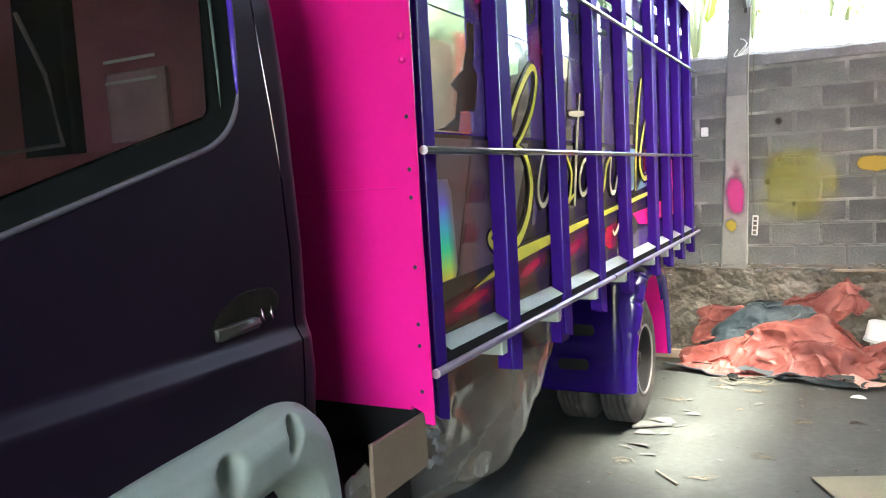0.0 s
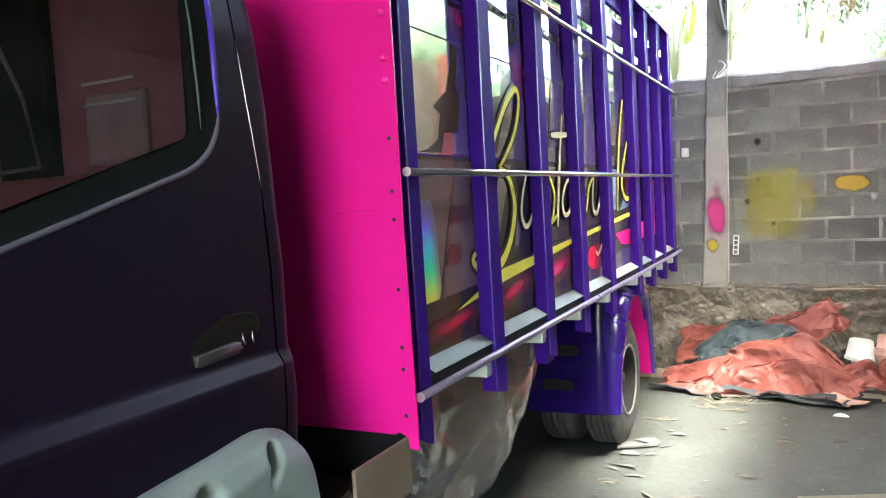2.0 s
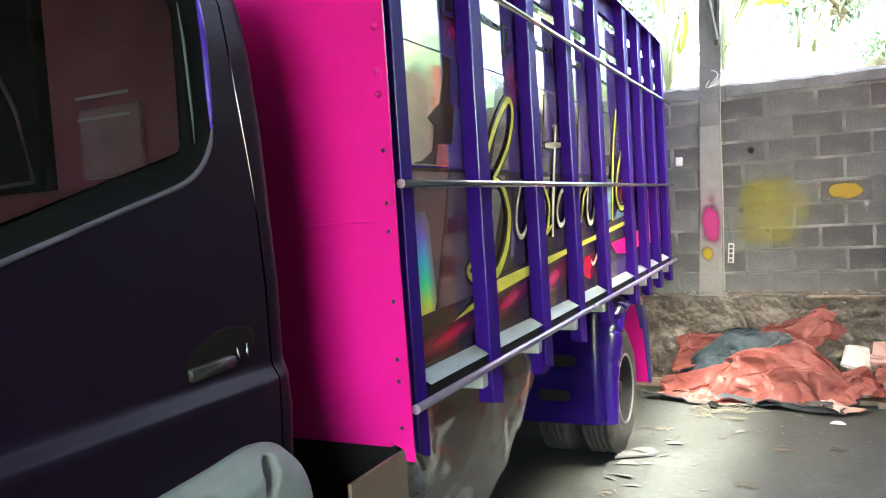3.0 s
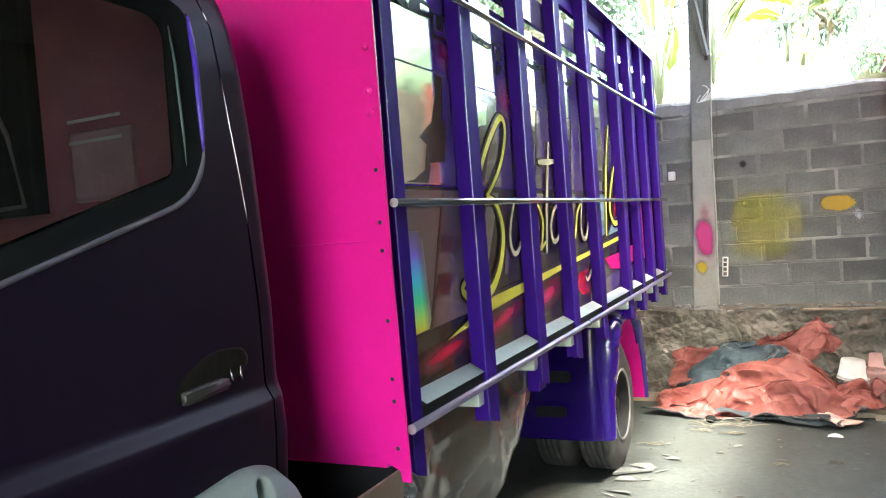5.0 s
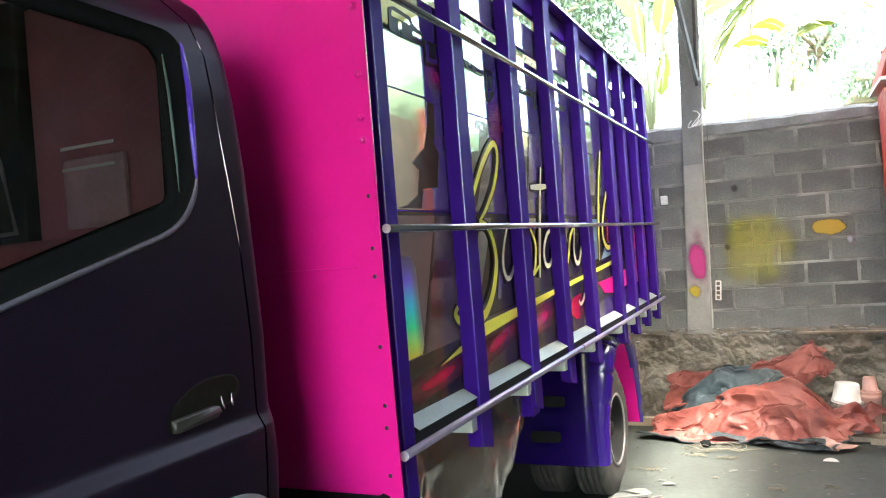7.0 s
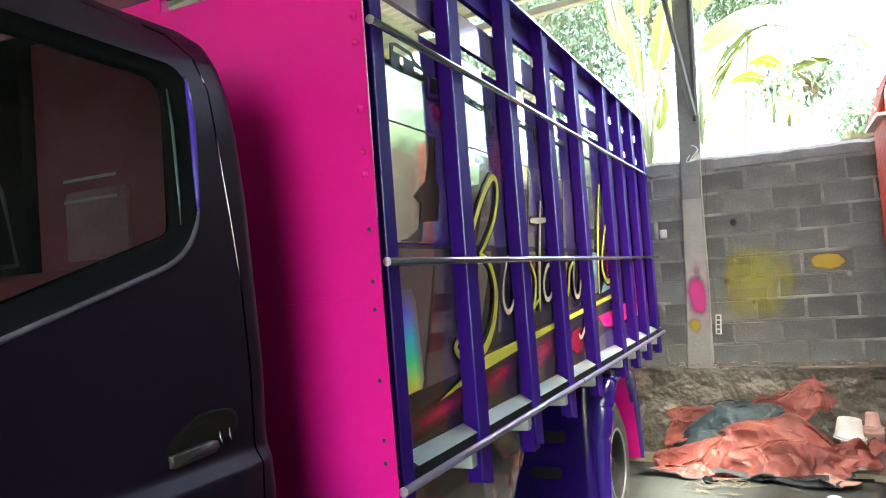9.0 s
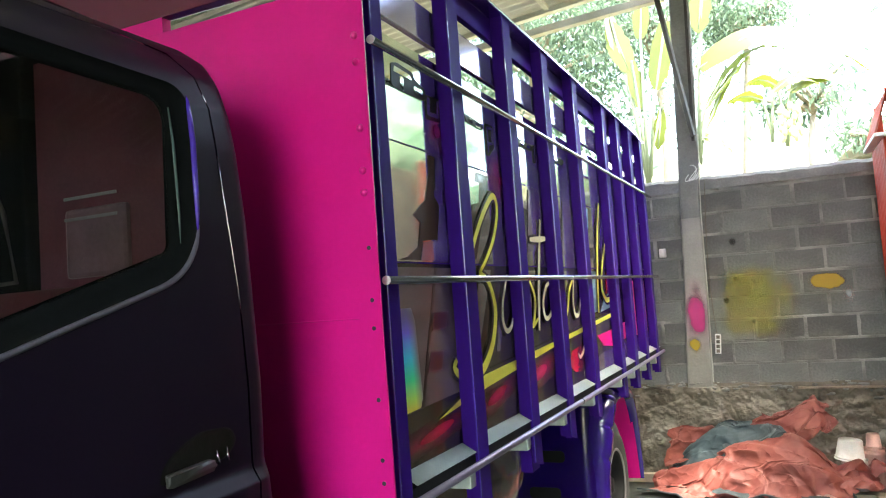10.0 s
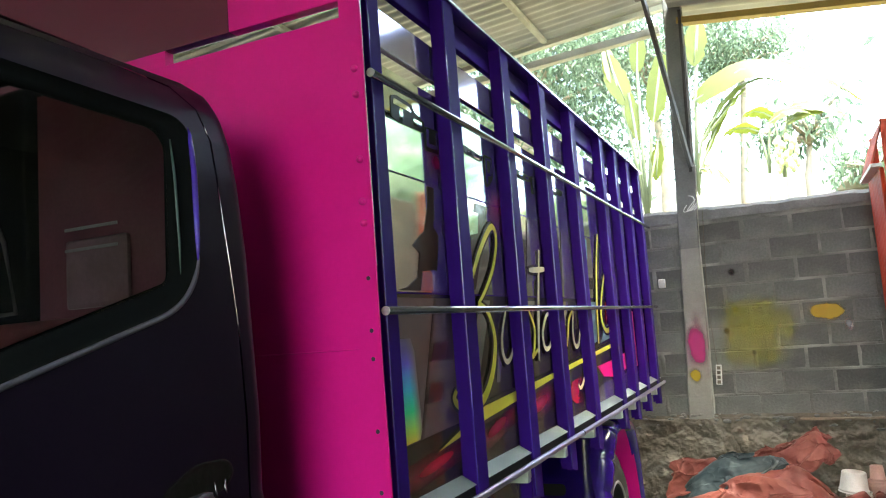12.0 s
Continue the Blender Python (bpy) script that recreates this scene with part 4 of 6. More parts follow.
# unreadable block lettering along the top of the panels: dark outlines with pale bars
for pts in ([(0.245, 2.395), (0.3, 2.385), (0.48, 2.39), (0.485, 2.43), (0.41, 2.45), (0.4, 2.468), (0.29, 2.475), (0.25, 2.465)],
            [(0.483, 2.33), (0.595, 2.335), (0.6, 2.42), (0.485, 2.415)],
            [(0.82, 2.42), (0.85, 2.385), (1.0, 2.38), (1.01, 2.405), (0.88, 2.415)], [(1.035, 2.29), (1.06, 2.285), (1.125, 2.33), (1.125, 2.42), (1.04, 2.42)],
            [(1.43, 2.43), (1.47, 2.395), (1.64, 2.395), (1.66, 2.42)], [(1.66, 2.34), (1.7, 2.345), (1.71, 2.43), (1.665, 2.43)],
            [(1.98, 2.43), (2.0, 2.4), (2.2, 2.4), (2.22, 2.43)]):
    patch("letter_outline", rounded(pts, 0.01, 3), P_BLACK, upper, 1)
for pts in ([(0.262, 2.44), (0.268, 2.46), (0.375, 2.455), (0.39, 2.44)], [(0.3, 2.39), (0.325, 2.39), (0.328, 2.436), (0.304, 2.436)],
            [(0.4, 2.4), (0.465, 2.402), (0.467, 2.422), (0.402, 2.424)], [(0.49, 2.345), (0.51, 2.345), (0.518, 2.41), (0.496, 2.41)],
            [(0.51, 2.345), (0.58, 2.348), (0.582, 2.362), (0.512, 2.36)], [(0.565, 2.36), (0.584, 2.36), (0.59, 2.412), (0.572, 2.412)],
            [(0.86, 2.392), (0.9, 2.388), (0.905, 2.408), (0.87, 2.41)], [(0.93, 2.386), (0.985, 2.385), (0.99, 2.4), (0.935, 2.403)],
            [(1.045, 2.3), (1.062, 2.3), (1.066, 2.41), (1.05, 2.41)], [(1.062, 2.33), (1.11, 2.34), (1.11, 2.352), (1.064, 2.345)], [(1.098, 2.345), (1.115, 2.345), (1.116, 2.412), (1.1, 2.412)], [(1.066, 2.398), (1.1, 2.4), (1.1, 2.412), (1.066, 2.41)],
            [(1.48, 2.4), (1.53, 2.4), (1.535, 2.418), (1.485, 2.418)], [(1.57, 2.4), (1.62, 2.4), (1.625, 2.416), (1.575, 2.416)], [(1.672, 2.35), (1.69, 2.35), (1.697, 2.42), (1.68, 2.42)],
            [(2.03, 2.405), (2.09, 2.405), (2.09, 2.422), (2.03, 2.422)]):
    patch("letter_bar", rounded(pts, 0.005, 3), P_PALE, upper, 2)


# ---- truck: wheels, mudguard, underbody ----
def wheel(y, x0):
    """A rear wheel: grooved tyre and dished rim; x0 its outer face."""
    R = 0.426
    bm = bmesh.new()
    prof = [(0.0, 0.235), (0.0, 0.25), (0.012, 0.3), (0.004, 0.345), (-0.012, 0.372), (-0.03, R)]
    for g in range(4):
        a = -0.03 - 0.037 * g
        prof += [(a - 0.028, R + 0.001), (a - 0.029, R - 0.012), (a - 0.036, R - 0.012), (a - 0.037, R)]
    prof += [(-0.2, R), (-0.205, 0.34), (-0.19, 0.24)]
    lathe(bm, prof, (x0, y, R - 0.004), "x", 48, False)
    ty = part("wheel", bm, M["tyre"], truck, "worn black rubber tyre on a steel rim", smooth=True)
    bm = bmesh.new()
    lathe(bm, [(0.002, 0.236), (0.004, 0.225), (-0.02, 0.215), (-0.09, 0.2), (-0.1, 0.19), (-0.1, 0.11), (-0.06, 0.1), (-0.055, 0.05), (-0.03, 0.045), (-0.03, 0.0001)], (x0, y, R - 0.004), "x", 36, False)
    part("rim", bm, M["disc"], ty, "dark dusty wheel disc", smooth=True)
    bm = bmesh.new()
    lathe(bm, [(0.0, 0.219), (0.006, 0.222), (0.009, 0.23), (0.004, 0.238)], (x0, y, R - 0.004), "x", 48, False)
    part("rim_ring", bm, M["rim"], ty, "silver steel rim edge", smooth=True)
    for k in range(6):
        bm = bmesh.new()
        t = k * math.pi / 3
        lathe(bm, [(-0.1, 0.012), (-0.075, 0.012), (-0.072, 0.008)], (x0, y + 0.15 * math.cos(t), R + 0.15 * math.sin(t)), "x", 6)
        part("wheel_nut", bm, M["steel"], ty)
    return ty


WYC = 3.205
wheel(WYC, -0.155)
wheel(WYC, -0.45)
wheel(WYC, -1.78)
wheel(WYC, -1.53)
bm = bmesh.new()
sweep(bm, [(-1.7, WYC, 0.385), (-0.4, WYC, 0.385)], 0.06, 12)
part("rear_axle", bm, M["black"], truck, smooth=True)
for x in (-0.72, -1.45):
    part("chassis_beam", boxed(x - 0.04, x + 0.04, -2.4, 4.5, 0.62, 0.85, 0.006), M["black"], truck)

# mudguard: front flap with two slots, arch over the wheel, pink inside
guard = part("mudguard", bmesh.new(), M["violet"], truck, "violet plastic mudguard over the rear wheels")
bm = bmesh.new()
def flap_y(x, z):
    u, v = (x + 0.745) / 0.615, (z - 0.3) / 0.705
    c = max(0, (u - 0.8) / 0.2)
    return 2.735 + 0.075 * c * c + 0.035 * v * v
def flap(u, v):
    x, z = -0.745 + 0.615 * u, 0.3 + 0.705 * v
    c = max(0, (u - 0.8) / 0.2)
    y = flap_y(x, z)
    for hx, hz in ((-0.5, 0.478), (-0.46, 0.7)):
        d = ((x - hx) / 0.125) ** 4 + ((z - hz) / 0.05) ** 4
        y += 0.01 / (1 + d ** 2)
    return Vector((x - 0.01 * c * c, y, z))
grid(bm, 70, 50, flap)
bmesh.ops.solidify(bm, geom=bm.faces[:], thickness=-0.004)
part("front_flap", bm, M["guard"], guard, smooth=True)
for hx, hz in ((-0.5, 0.478), (-0.46, 0.7)):
    bm = bmesh.new()
    prism(bm, rounded([(hx - 0.1, hz - 0.035), (hx + 0.1, hz - 0.035), (hx + 0.1, hz + 0.035), (hx - 0.1, hz + 0.035)], 0.03), lambda a, b, d: Vector((a, flap_y(a, b) - 0.0005 + d, b)), 0.002)
    part("slot", bm, M["black"], guard, "dark slot")
# arch in the plane along the truck, swept from the flap's top over the wheel to the rear
def arch(t):
    pts = [(2.765, 0.30), (2.765, 0.6), (2.775, 0.9), (2.855, 1.035), (3.02, 1.08), (3.27, 1.07), (3.53, 1.0), (3.69, 0.86), (3.81, 0.63), (3.89, 0.3)]
    s = t * (len(pts) - 1)
    i = min(int(s), len(pts) - 2)
    f = s - i
    P = [Vector(p) for p in (pts[max(i - 1, 0)], pts[i], pts[i + 1], pts[min(i + 2, len(pts) - 1)])]
    return 0.5 * ((2 * P[1]) + (P[2] - P[0]) * f + (2 * P[0] - 5 * P[1] + 4 * P[2] - P[3]) * f * f + (3 * P[1] - P[0] - 3 * P[2] + P[3]) * f ** 3)
def guard_pt(u, v):
    p = arch(u)
    c = Vector((3.38, 0.45))
    inn = (c - p).normalized()
    bulge = float(np.interp(u, [0.0, 0.1, 0.2, 0.3, 0.6, 0.85, 1.0], [0.0, 0.12, 0.75, 1.0, 0.8, 0.35, 0.1]))
    flat = [(-0.62, 0.0), (-0.17, 0.0), (-0.14, 0.004), (-0.125, 0.014), (-0.116, 0.03), (-0.113, 0.05), (-0.118, 0.066), (-0.13, 0.076), (-0.15, 0.08)]
    full = [(-0.62, 0.0), (-0.19, 0.0), (-0.13, -0.004), (-0.085, 0.006), (-0.055, 0.03), (-0.048, 0.06), (-0.06, 0.092), (-0.09, 0.11), (-0.14, 0.112)]
    k = min(int(v * 8 + 1e-6), 8)
    x, d = (flat[k][0] * (1 - bulge) + full[k][0] * bulge, flat[k][1] * (1 - bulge) + full[k][1] * bulge)
    q = p + inn * d * float(np.interp(u, [0.0, 0.5, 0.62, 1.0], [1.0, 1.0, 0.3, 0.2]))
    for dn, wd_, dp in ((0.145, 0.006, 0.012), (0.22, 0.006, 0.014), (0.35, 0.007, 0.022), (0.44, 0.007, 0.022)):
        x -= dp * math.exp(-((u - dn) / wd_) ** 2) if k > 1 else 0
    return Vector((x, q.x, q.y))
bm = bmesh.new()
grid(bm, 260, 8, guard_pt)
part("arch", bm, M["guard"], guard, smooth=True)
bm = bmesh.new()
def guard_in(u, v):
    p = arch(0.1 + 0.9 * u)
    c = Vector((3.38, 0.45))
    inn = (c - p).normalized()
    q = p + inn * 0.022
    return Vector((-0.62 + 0.49 * v, q.x, q.y))
grid(bm, 60, 2, guard_in)
part("arch_lining", bm, M["pink"], guard, "pink painted inside of the mudguard", smooth=True)
part("hanger", boxed(-0.08, -0.03, 1.165, 1.26, 0.99, 1.1, 0.003), M["violet"], truck)

# covered tank under the front of the bed, wrapped in film
bm = bmesh.new()
sweep(bm, [(-0.55, 0.16, 0.77), (-0.55, 0.2, 0.77), (-0.55, 1.3, 0.77), (-0.55, 1.34, 0.77)], [0.2, 0.23, 0.23, 0.2], 32)
part("fuel_tank", bm, M["tan"], truck, "dull tan fuel tank under film", smooth=False)
bm = bmesh.new()
def hem_z(y):
    return 0.515 + 0.25 * ((y - 0.78) / 0.75) ** 2 + 0.008 * math.sin(y * 14)
def wrap(u, v):
    y = -0.02 + 1.66 * u
    z = 1.12 - (1.12 - hem_z(y)) * v
    x = -0.2 - 0.1 * max(0, (u - 0.6) / 0.4) ** 1.5 + 0.06 * math.sin(math.pi * v) - 0.16 * max(0, (v - 0.82) / 0.18) ** 2
    k = 0.04 * fbm(u * 2.6, v * 1.2, 3) + 0.035 * (ridge(u * 2.4 + v * 1.6, v * 1.2 - u * 1.1, 8) - 0.6) + 0.03 * math.sin(9 * u + 5 * v) * v
    low = max(0, v - 0.55)
    k += 0.06 * low * (ridge(u * 8 + v * 4, v * 5 - u * 3, 6) - 0.7) + 0.02 * max(0, v - 0.75) * fbm(u * 24, v * 18, 6)
    return Vector((x + k, y + 0.12 * k, z + 0.005 * fbm(u * 6, v * 3, 4)))
grid(bm, 150, 80, wrap)
part("film_wrap", bm, M["film"], truck, "wrinkled clear plastic sheet hung round the tank", smooth=True)
# gathered hem in a paler film, its bright highlight put into the colour
bm = bmesh.new()
sweep(bm, [wrap(k / 60, 1.0) + Vector((0.006 * math.sin(k * 1.7), 0, 0.004 * math.sin(k * 2.3))) for k in range(4, 60)], [0.006 + 0.005 * abs(math.sin(k * 0.9)) for k in range(4, 60)], 8)
part("film_hem", bm, M["filmwad"], truck, "gathered hem of the plastic sheet, coloured pale for its highlight", smooth=True)
part("side_plate", boxed(-0.042, -0.03, -0.3, -0.025, 0.905, 1.058, 0.003), M["tan"], truck, "tan painted side plate behind the cab")
# black boxes added for the deep shade behind the side plate
part("subframe", boxed(-1.6, -0.09, -0.6, -0.02, 0.75, 0.93, 0.01), M["black"], truck)
part("bulkhead", boxed(-1.6, -0.05, -0.045, -0.02, 0.93, 1.07), M["black"], truck)
bm = bmesh.new()
sweep(bm, [(-0.02, 0.0, 1.04), (-0.01, 0.015, 1.02), (-0.008, 0.03, 0.985)], [0.006, 0.009, 0.008], 8)
part("latch", bm, M["steel"], truck, "dull metal latch")
def wad(name, c, size, seed, label, material):
    """A crumpled bundle of plastic film."""
    bm = bmesh.new()
    bmesh.ops.create_icosphere(bm, subdivisions=4, radius=1)
    for v in bm.verts:
        p = v.co * 1.6 + Vector((seed, 0, 0))
        k = 0.75 + 0.25 * fbm(p.x, p.y, p.z) + 0.35 * (ridge(p.x * 1.3, p.y * 1.3, p.z * 1.3) - 0.6)
        v.co = Vector(c) + Vector((v.co.x * size[0], v.co.y * size[1], v.co.z * size[2])) * k
    return part(name, bm, material, truck, label, smooth=True)


wad("plastic_wrapping", (-0.07, -0.3, 0.885), (0.04, 0.075, 0.125), 3, "grey plastic wrapping round a hose", M["film"])
# pale wad on the sheet, doubling as its cluster of highlights
wad("film_crumple", (-0.16, 0.6, 0.66), (0.014, 0.09, 0.045), 7, "crumpled plastic film, coloured pale for its highlights", M["filmwad"])
for k, (y, z, a) in enumerate(((0.03, 0.98, 25), (0.06, 0.93, 40), (0.02, 0.9, 10))):
    bm = bmesh.new()
    grid(bm, 8, 3, lambda u, v: Vector((0.012 * fbm(u * 4, v * 3, k), (u - 0.5) * 0.1, (v - 0.5) * 0.028 + 0.012 * fbm(u * 3, k))))
    bmesh.ops.solidify(bm, geom=bm.faces[:], thickness=0.0015)
    o = part("tape_strip", bm, M["filmwad"], truck, "torn grey tape strip", smooth=True)
    o.matrix_basis = pose(-0.045 + 0.006 * k, y, z, -a, 0, 0)


# ---- truck: cab ----
def side_x(z, y=-1.0):
    """The outer face of the cab side: flat below, leaning in above, with a stepped crease at door height."""
    x = float(np.interp(z, [1.0, 1.26, 1.326, 1.357, 1.37, 1.55, 1.94, 2.12, 2.22, 2.3, 2.36, 2.41, 2.46], [-0.2, -0.18, -0.168, -0.197, -0.2, -0.198, -0.218, -0.238, -0.257, -0.285, -0.325, -0.395, -0.5]))
    w = min(1.0, max(0.0, (y + 0.42) / 0.12)) * 0.75
    if 1.26 < z < 1.37:
        x = x * (1 - w) + w * float(np.interp(z, [1.26, 1.37], [-0.183, -0.2]))
    if y > -0.325:
        t = min(1, (y + 0.325) / 0.047)
        x -= 0.045 * (1 - math.sqrt(max(0, 1 - t * t)))
    return x


def rear_y(z):
    return -0.278 - 0.01 * max(0, min(1, (z - 1.8) / 0.3)) - 0.6 * max(0, z - 2.3) ** 1.5


WIN = rounded([(-1.75, 1.437), (-0.485, 1.827), (-0.442, 2.262), (-1.45, 2.285)], [0.05, 0.13, 0.06, 0.1], 10)
PANE = rounded([(-1.68, 1.495), (-0.55, 1.861), (-0.505, 2.222), (-1.42, 2.245)], [0.05, 0.03, 0.06, 0.08], 10)


def skin(name, outline, hole, material, parent, label="", off=0.0, zs=40, ys=()):
    """Sheet metal of the cab side with an opening, folded to the side's curve."""
    bm = bmesh.new()
    edges = []
    for loop in ([outline] + ([hole] if hole else [])):
        vs = [bm.verts.new((0, p[0], p[1])) for p in loop]
        edges += [bm.edges.new((vs[i], vs[(i + 1) % len(vs)])) for i in range(len(vs))]
    bmesh.ops.triangle_fill(bm, edges=edges, use_beauty=True, normal=(1, 0, 0))
    z0, z1 = min(p[1] for p in outline), max(p[1] for p in outline)
    cuts = [z0 + (z1 - z0) * i / zs for i in range(1, zs)] + [1.37, 1.357, 1.326, 1.332, 1.35]
    for z in cuts:
        bmesh.ops.bisect_plane(bm, geom=bm.verts[:] + bm.edges[:] + bm.faces[:], plane_co=(0, 0, z), plane_no=(0, 0, 1))
    for y in ys:
        bmesh.ops.bisect_plane(bm, geom=bm.verts[:] + bm.edges[:] + bm.faces[:], plane_co=(0, y, 0), plane_no=(0, 1, 0))
    for v in bm.verts:
        v.co.x = side_x(v.co.z, v.co.y) + off
    return part(name, bm, material, parent, label, smooth=True)


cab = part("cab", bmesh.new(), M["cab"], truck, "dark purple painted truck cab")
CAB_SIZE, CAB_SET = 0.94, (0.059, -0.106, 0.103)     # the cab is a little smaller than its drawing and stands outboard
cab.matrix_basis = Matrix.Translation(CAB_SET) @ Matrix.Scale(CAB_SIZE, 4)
door = skin("door", [(-1.9, 1.0), (-0.352, 1.0), (-0.36, 1.75), (-0.378, 1.95), (-0.382, 2.1), (-0.378, 2.22), (-0.392, 2.3), (-0.44, 2.35), (-0.56, 2.365), (-1.5, 2.365), (-1.9, 1.9)], WIN, M["cab"], cab, "dark purple cab door", ys=[-0.42, -0.4, -0.38, -0.36])
zr_ = [1.0 + 1.46 * i / 40 for i in range(41)]
skin("rear_pillar", [(-0.346, 1.0)] + [(rear_y(z), z) for z in zr_] + [(-0.5, 2.46), (-1.9, 2.46), (-1.9, 2.372), (-0.56, 2.371), (-0.437, 2.356), (-0.386, 2.303), (-0.372, 2.22), (-0.376, 2.1), (-0.372, 1.95), (-0.354, 1.75)],
     None, M["cab"], cab, zs=60, ys=[-0.4, -0.38, -0.36, -0.34, -0.325, -0.318, -0.311, -0.305, -0.3, -0.295, -0.29, -0.285, -0.281])
# back, roof and far side of the cab
bm = bmesh.new()
prof = [(side_x(z, rear_y(z)), rear_y(z), z) for z in zr_]
grid(bm, 1, len(prof) - 1, lambda u, v: Vector((prof[round(v * (len(prof) - 1))][0] * (1 - u) + (-2.0 - 0.27) * u * 0.9, prof[round(v * (len(prof) - 1))][1], prof[round(v * (len(prof) - 1))][2])))
part("back_panel", bm, M["cab"], cab)
bm = bmesh.new()
grid(bm, 10, 8, lambda u, v: Vector((-0.5 - 1.3 * u, -0.375 - 1.55 * v, 2.46 + 0.1 * math.sin(math.pi * u) ** 0.7 * min(1, 0.55 + v * 3) + 0.015 * math.sin(math.pi * v))))
part("roof", bm, M["cab"], cab, smooth=True)
part("far_wall", boxed(-2.05, -2.02, -1.9, -0.32, 1.0, 2.45), M["cab"], cab)
part("cab_floor", boxed(-2.0, -0.24, -1.9, -0.33, 0.98, 1.02), M["black"], cab)
part("front_wall", boxed(-2.0, -0.3, -1.95, -1.9, 1.0, 1.5), M["cab"], cab)
# dark panel out of view, added to keep light out of the cab
part("windscreen", boxed(-2.0, -0.26, -1.93, -1.91, 1.5, 2.47), M["rubber"], cab, "unseen dark panel added to keep the cab interior dark")
# window: glass, rubber and bead
bm = bmesh.new()
bm.faces.new([bm.verts.new((side_x(p[1]) - 0.02, p[0], p[1])) for p in PANE])
part("window", bm, M["glass"], door, "dark tinted door window")
bm = bmesh.new()
n = len(WIN)
rings = []
for off, sh in ((0.001, 0.0), (-0.006, 0.12), (-0.012, 0.6), (-0.016, 0.92), (-0.021, 1.0), (-0.021, 1.12)):
    ring = []
    for p, g in zip(WIN, PANE):
        q = Vector(p) * (1 - sh) + Vector(g) * sh
        ring.append(bm.verts.new((side_x(q.y) + off, q.x, q.y)))
    rings.append(ring)
for a, c in zip(rings, rings[1:]):
    for i in range(n):
        bm.faces.new((a[i], a[(i + 1) % n], c[(i + 1) % n], c[i]))
part("window_rubber", bm, M["rubber"], door, "black rubber window seal", smooth=True)
# grey bead along the sill, its colour standing in for the highlight
bm = bmesh.new()
sill = [p for p in WIN if p[1] < 1.95 and p[0] > -1.72]
sill = [(-1.72 + (sill[0][0] + 1.72) * k / 6, 1.446 + (sill[0][1] - 1.446) * k / 6) for k in range(6)] + sill
sweep(bm, [(side_x(p[1]) + 0.001, p[0] + 0.003, p[1] - 0.005) for p in sill], [0.0065] * (len(sill) - 3) + [0.0055, 0.004, 0.002], 8)
part("window_bead", bm, mat("grey_sill_highlight", (0.085, 0.078, 0.1), 0.45), door, "grey bead painted as the highlight along the window sill", smooth=True)
# the edge's purple-blue reflection is put into this bead's colour
bm = bmesh.new()
zs_ = [1.915, 1.95, 2.0, 2.06, 2.12, 2.18, 2.225, 2.24]
sweep(bm, [(side_x(z) + 0.001, float(np.interp(z, [1.915, 1.962, 2.09, 2.183, 2.24], [-0.477, -0.472, -0.459, -0.449, -0.443])), z) for z in zs_], [0.002, 0.005, 0.0065, 0.007, 0.007, 0.0065, 0.004, 0.001], 10)
part("seal_edge", bm, M["cabblue"], door, "blue violet bead carrying the reflection on the window edge", smooth=True)
bm = bmesh.new()
sweep(bm, [(side_x(z) - 0.012, float(np.interp(z, [1.88, 2.2], [-0.521, -0.5])), z) for z in (1.88, 1.95, 2.03, 2.11, 2.2)], [0.001, 0.0025, 0.003, 0.003, 0.0015], 8)
part("glass_channel", bm, mat("green_grey_channel", (0.05, 0.09, 0.075), 0.35), door, "thin grey green edge of the glass channel", smooth=True)
# interior pieces behind the glass, for the pink and dark shapes showing in it
TRIM = mat("pink_inner_trim", (0.46, 0.15, 0.2), 0.7, var=0.3, scale=3)
bm = bmesh.new()
prism(bm, [(-0.92, 1.3), (-0.285, 1.3), (-0.285, 2.2), (-0.33, 2.3), (-0.47, 2.44), (-0.92, 2.44)], lambda a, b, d: Vector((a, -0.4 + d, b)), 0.018)
inner = part("inner_back", bm, TRIM, cab, "dusty pink inner rear trim")
part("vent_panel", boxed(-0.72, -0.5, -0.416, -0.402, 1.84, 2.02, 0.012), mat("grey_pink_panel", (0.55, 0.32, 0.36), 0.5, var=0.3, scale=5), inner, "pale grey pink panel behind the window glass")
# pale bars painted in for the white reflections streaking the glass
for z in (1.99, 2.045):
    part("vent_slot", boxed(-0.72, -0.53, -0.4185, -0.415, z, z + 0.008, 0.001, 1), mat("pale_streak_face", (0.75, 0.66, 0.66), 0.4), inner)
part("inner_pillar", boxed(-1.05, -0.84, -0.44, -0.382, 1.2, 2.46, 0.01), M["rubber"], cab)
part("inner_back", boxed(-1.9, -1.052, -0.41, -0.382, 1.3, 2.5), mat("maroon_inner_trim", (0.28, 0.09, 0.1), 0.7), cab)
part("seat_back", boxed(-1.0, -0.5, -0.58, -0.46, 1.3, 1.81, 0.03, 3), mat("maroon_vinyl", (0.34, 0.1, 0.11), 0.6), cab, "maroon vinyl seat back", smooth=True)
bm = bmesh.new()
sweep(bm, [(-0.76, -0.62, 2.15), (-0.7, -0.6, 2.0), (-0.66, -0.6, 1.83), (-0.95, -0.62, 1.82)], 0.006, 8)
part("inner_strap", bm, mat("grey_webbing", (0.2, 0.18, 0.18), 0.7), cab, "grey belt strap", smooth=True)
# thin chrome bead put in as the highlight on the door edge
bm = bmesh.new()
